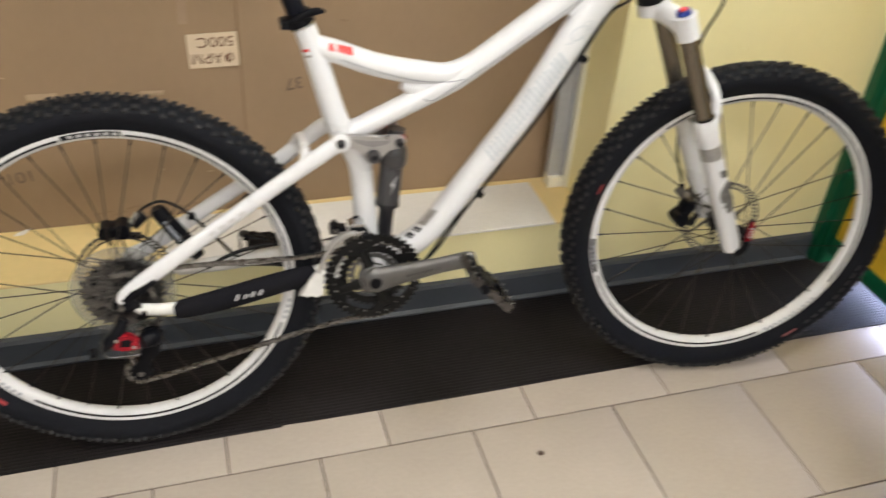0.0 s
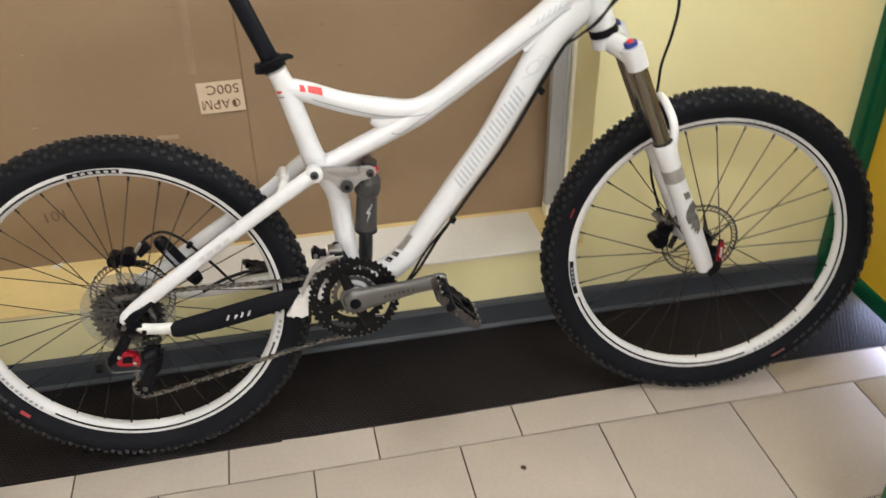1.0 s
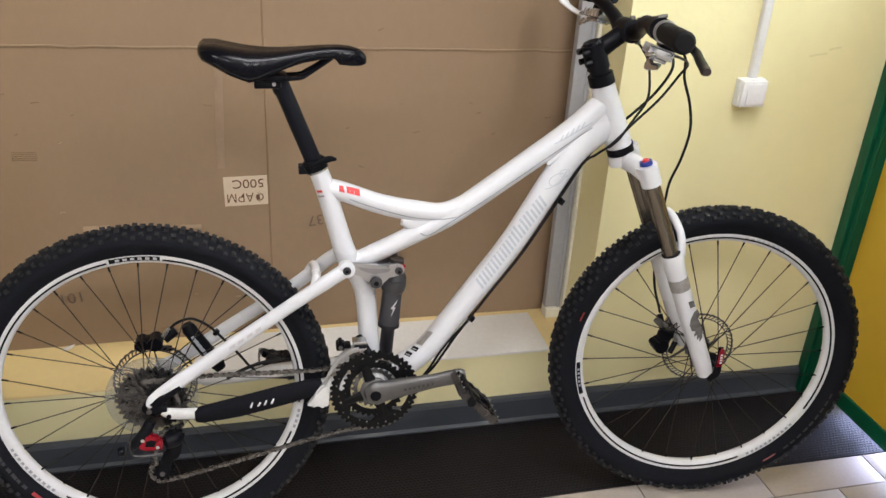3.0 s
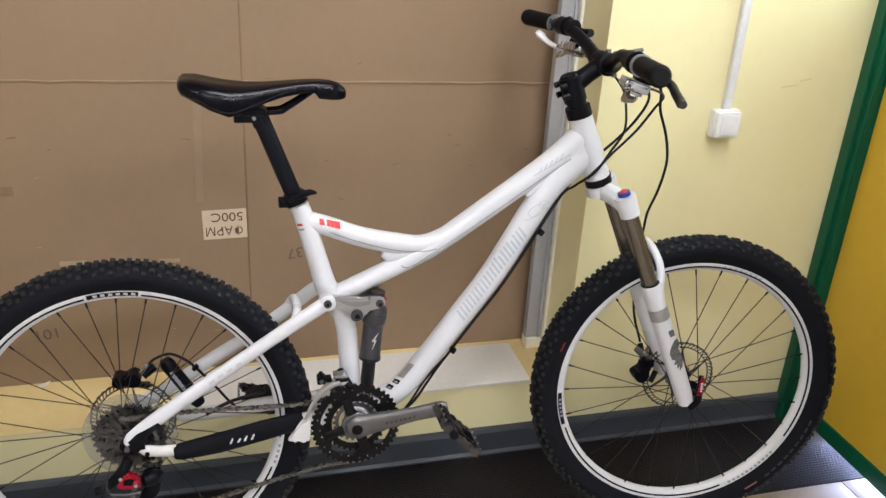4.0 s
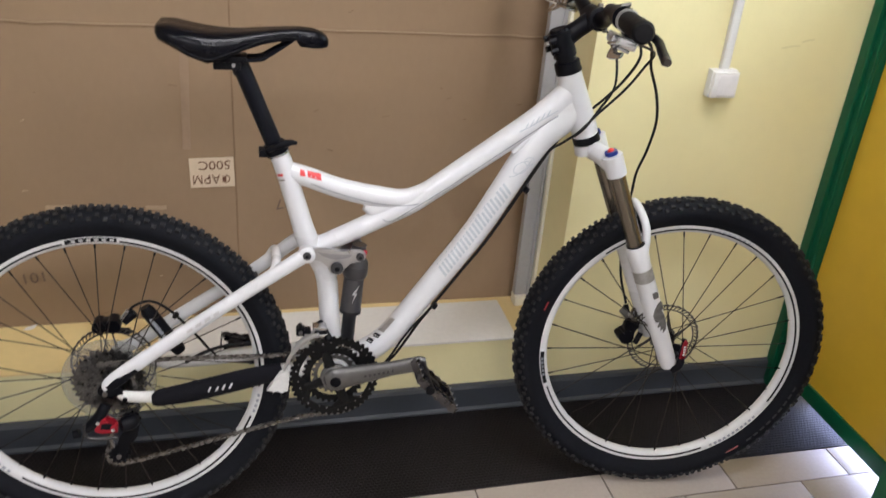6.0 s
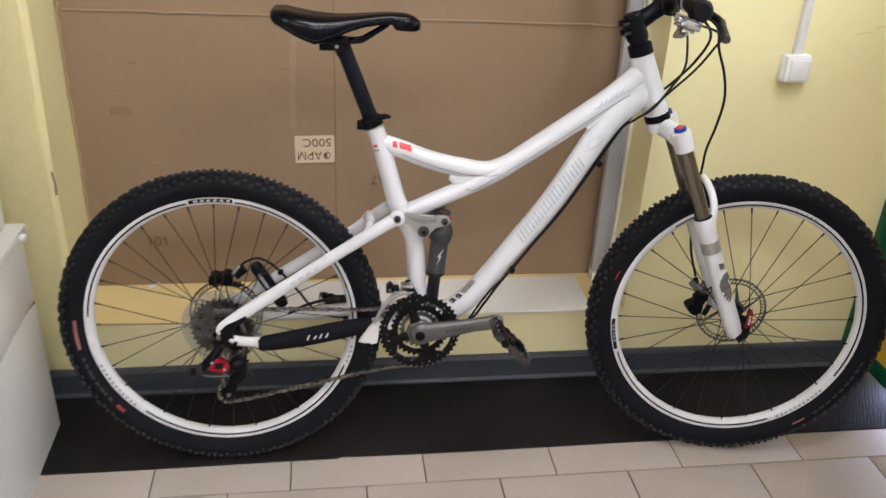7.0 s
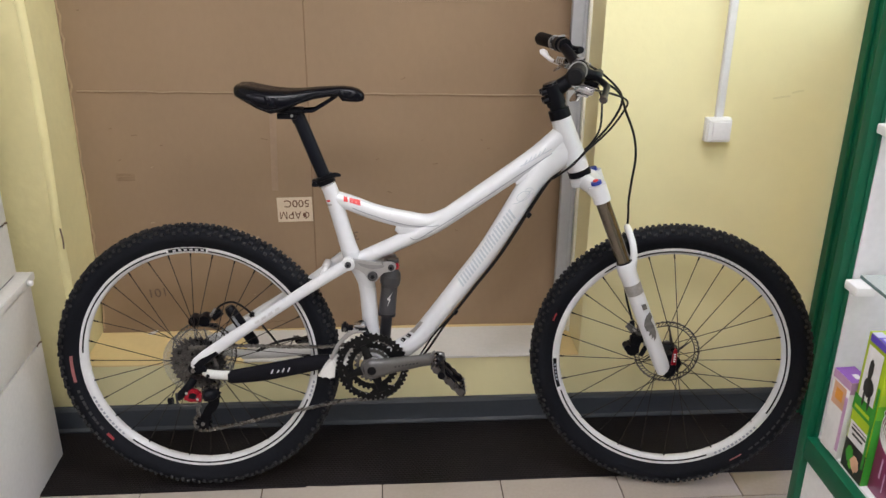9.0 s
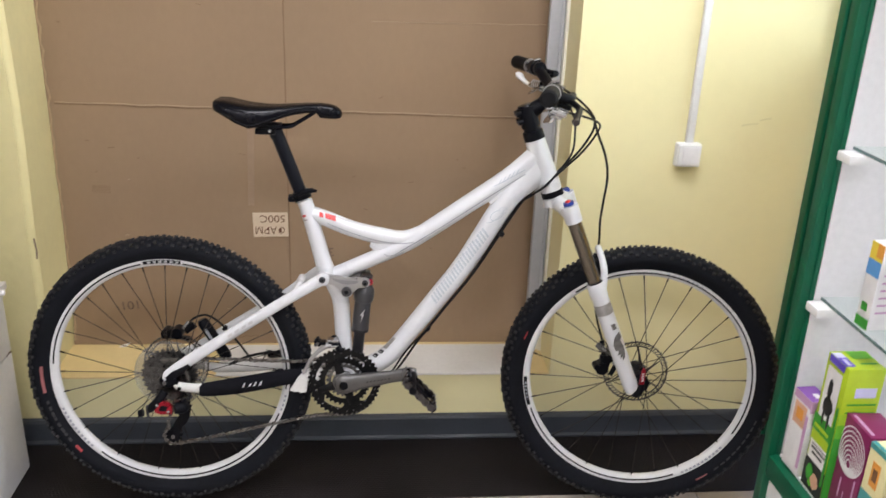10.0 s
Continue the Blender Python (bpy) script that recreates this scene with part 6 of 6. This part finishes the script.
# chain: small links along the loop
def chain_path():
    pts = []
    c1, r1 = Vector((CX, CZ)), .083
    for a in range(96, -96, -6):
        pts.append((CX + r1 * math.cos(radians(a)) * .92, -.0475, CZ - .010 + r1 * math.sin(radians(a)) * .92))
    low = [(.35, -.049, -.090), (.26, -.052, -.109), (.17, -.055, -.130), (.06, -.057, -.156)]
    pts += low
    for a in range(-80, -260, -20):
        pts.append((PL.x + .022 * math.cos(radians(a)), -.058, PL.z + .022 * math.sin(radians(a))))
    pts += [(.000, -.058, -.105), (.012, -.058, -.075)]
    for a in range(-170, -60, 30):
        pts.append((PU.x + .0 + .020 * math.cos(radians(-a)), -.058, PU.z + .020 * math.sin(radians(-a))))
    pts += [(.055, -.056, -.045), (.046, -.055, -.026)]
    for a in range(-25, 100, 15):
        pts.append((.050 * math.cos(radians(a)), -.0505, .050 * math.sin(radians(a))))
    pts += [(.12, -.049, .053), (.25, -.048, .050), (.33, -.048, .052)]
    return pts


path = curve_pts(chain_path() + [chain_path()[0]], 8)
cum = [0.0]
for a, b in zip(path, path[1:]):
    cum.append(cum[-1] + (b - a).length)
verts, faces = [], []
pitch = .0127
count = int(cum[-1] / pitch)
j = 0
for i in range(count * 2):
    s = i * pitch / 2
    while j < len(cum) - 2 and cum[j + 1] < s:
        j += 1
    f = (s - cum[j]) / max(1e-6, cum[j + 1] - cum[j])
    c = path[j].lerp(path[j + 1], f)
    t = (path[j + 1] - path[j]).normalized()
    up = Vector((0, 1, 0)).cross(t).normalized()
    sd = t.cross(up)
    roller = i % 2 == 1
    hx, hy, hz = (.0032, .0026, .0023) if roller else (.0048, .0035 if (i // 2) % 2 else .0026, .0035)
    q = len(verts)
    for k in range(8):
        verts.append(tuple(c + t * (hx if k & 1 else -hx) + sd * (hy if k & 2 else -hy) + up * (hz if k & 4 else -hz)))
    faces += [tuple(q + x for x in ff) for ff in ((0, 2, 3, 1), (4, 5, 7, 6), (0, 1, 5, 4), (2, 6, 7, 3), (0, 4, 6, 2), (1, 3, 7, 5))]
me = bpy.data.meshes.new("chain")
me.from_pydata(verts, [], faces)
me.materials.append(CHAINM)
ch = new("chain", me)
ch.parent = bike
tagged(ch, "oily steel chain")


# ---- floor tiles, last ----
TW, JOINT = 0.3018, 0.0034
tile_mesh = link_mesh("tile", box(bmesh.new(), (JOINT / 2, JOINT / 2, -0.008), (TW - JOINT / 2, TW - JOINT / 2, 0.0), 0.0010), TILE, 30)
for r in range(-11, 2):
    y = -0.153 + r * TW
    shift = (0.0 if r % 2 else -0.167) + 0.012 * math.sin(r * 2.1) * (r < -1)
    for c in range(-9, 6):
        x = 0.622 + shift + c * TW
        x0, x1, y0 = max(x + JOINT / 2, -1.798), min(x + TW - JOINT / 2, 1.797), max(y + JOINT / 2, -3.398)
        if x1 - x0 < 0.01 or y + TW - y0 < 0.01:
            continue
        cut = x1 - x0 < TW - JOINT - 1e-6 or y0 > y + JOINT / 2 + 1e-6
        ob = new("tile", link_mesh("cut_tile", box(bmesh.new(), (x0 - x, y0 - y, -0.008), (x1 - x, TW - JOINT / 2, 0.0), 0.0010), TILE, 30) if cut else tile_mesh)
        ob.parent = floor
        ob.matrix_basis = Matrix.Translation((x, y, 0))
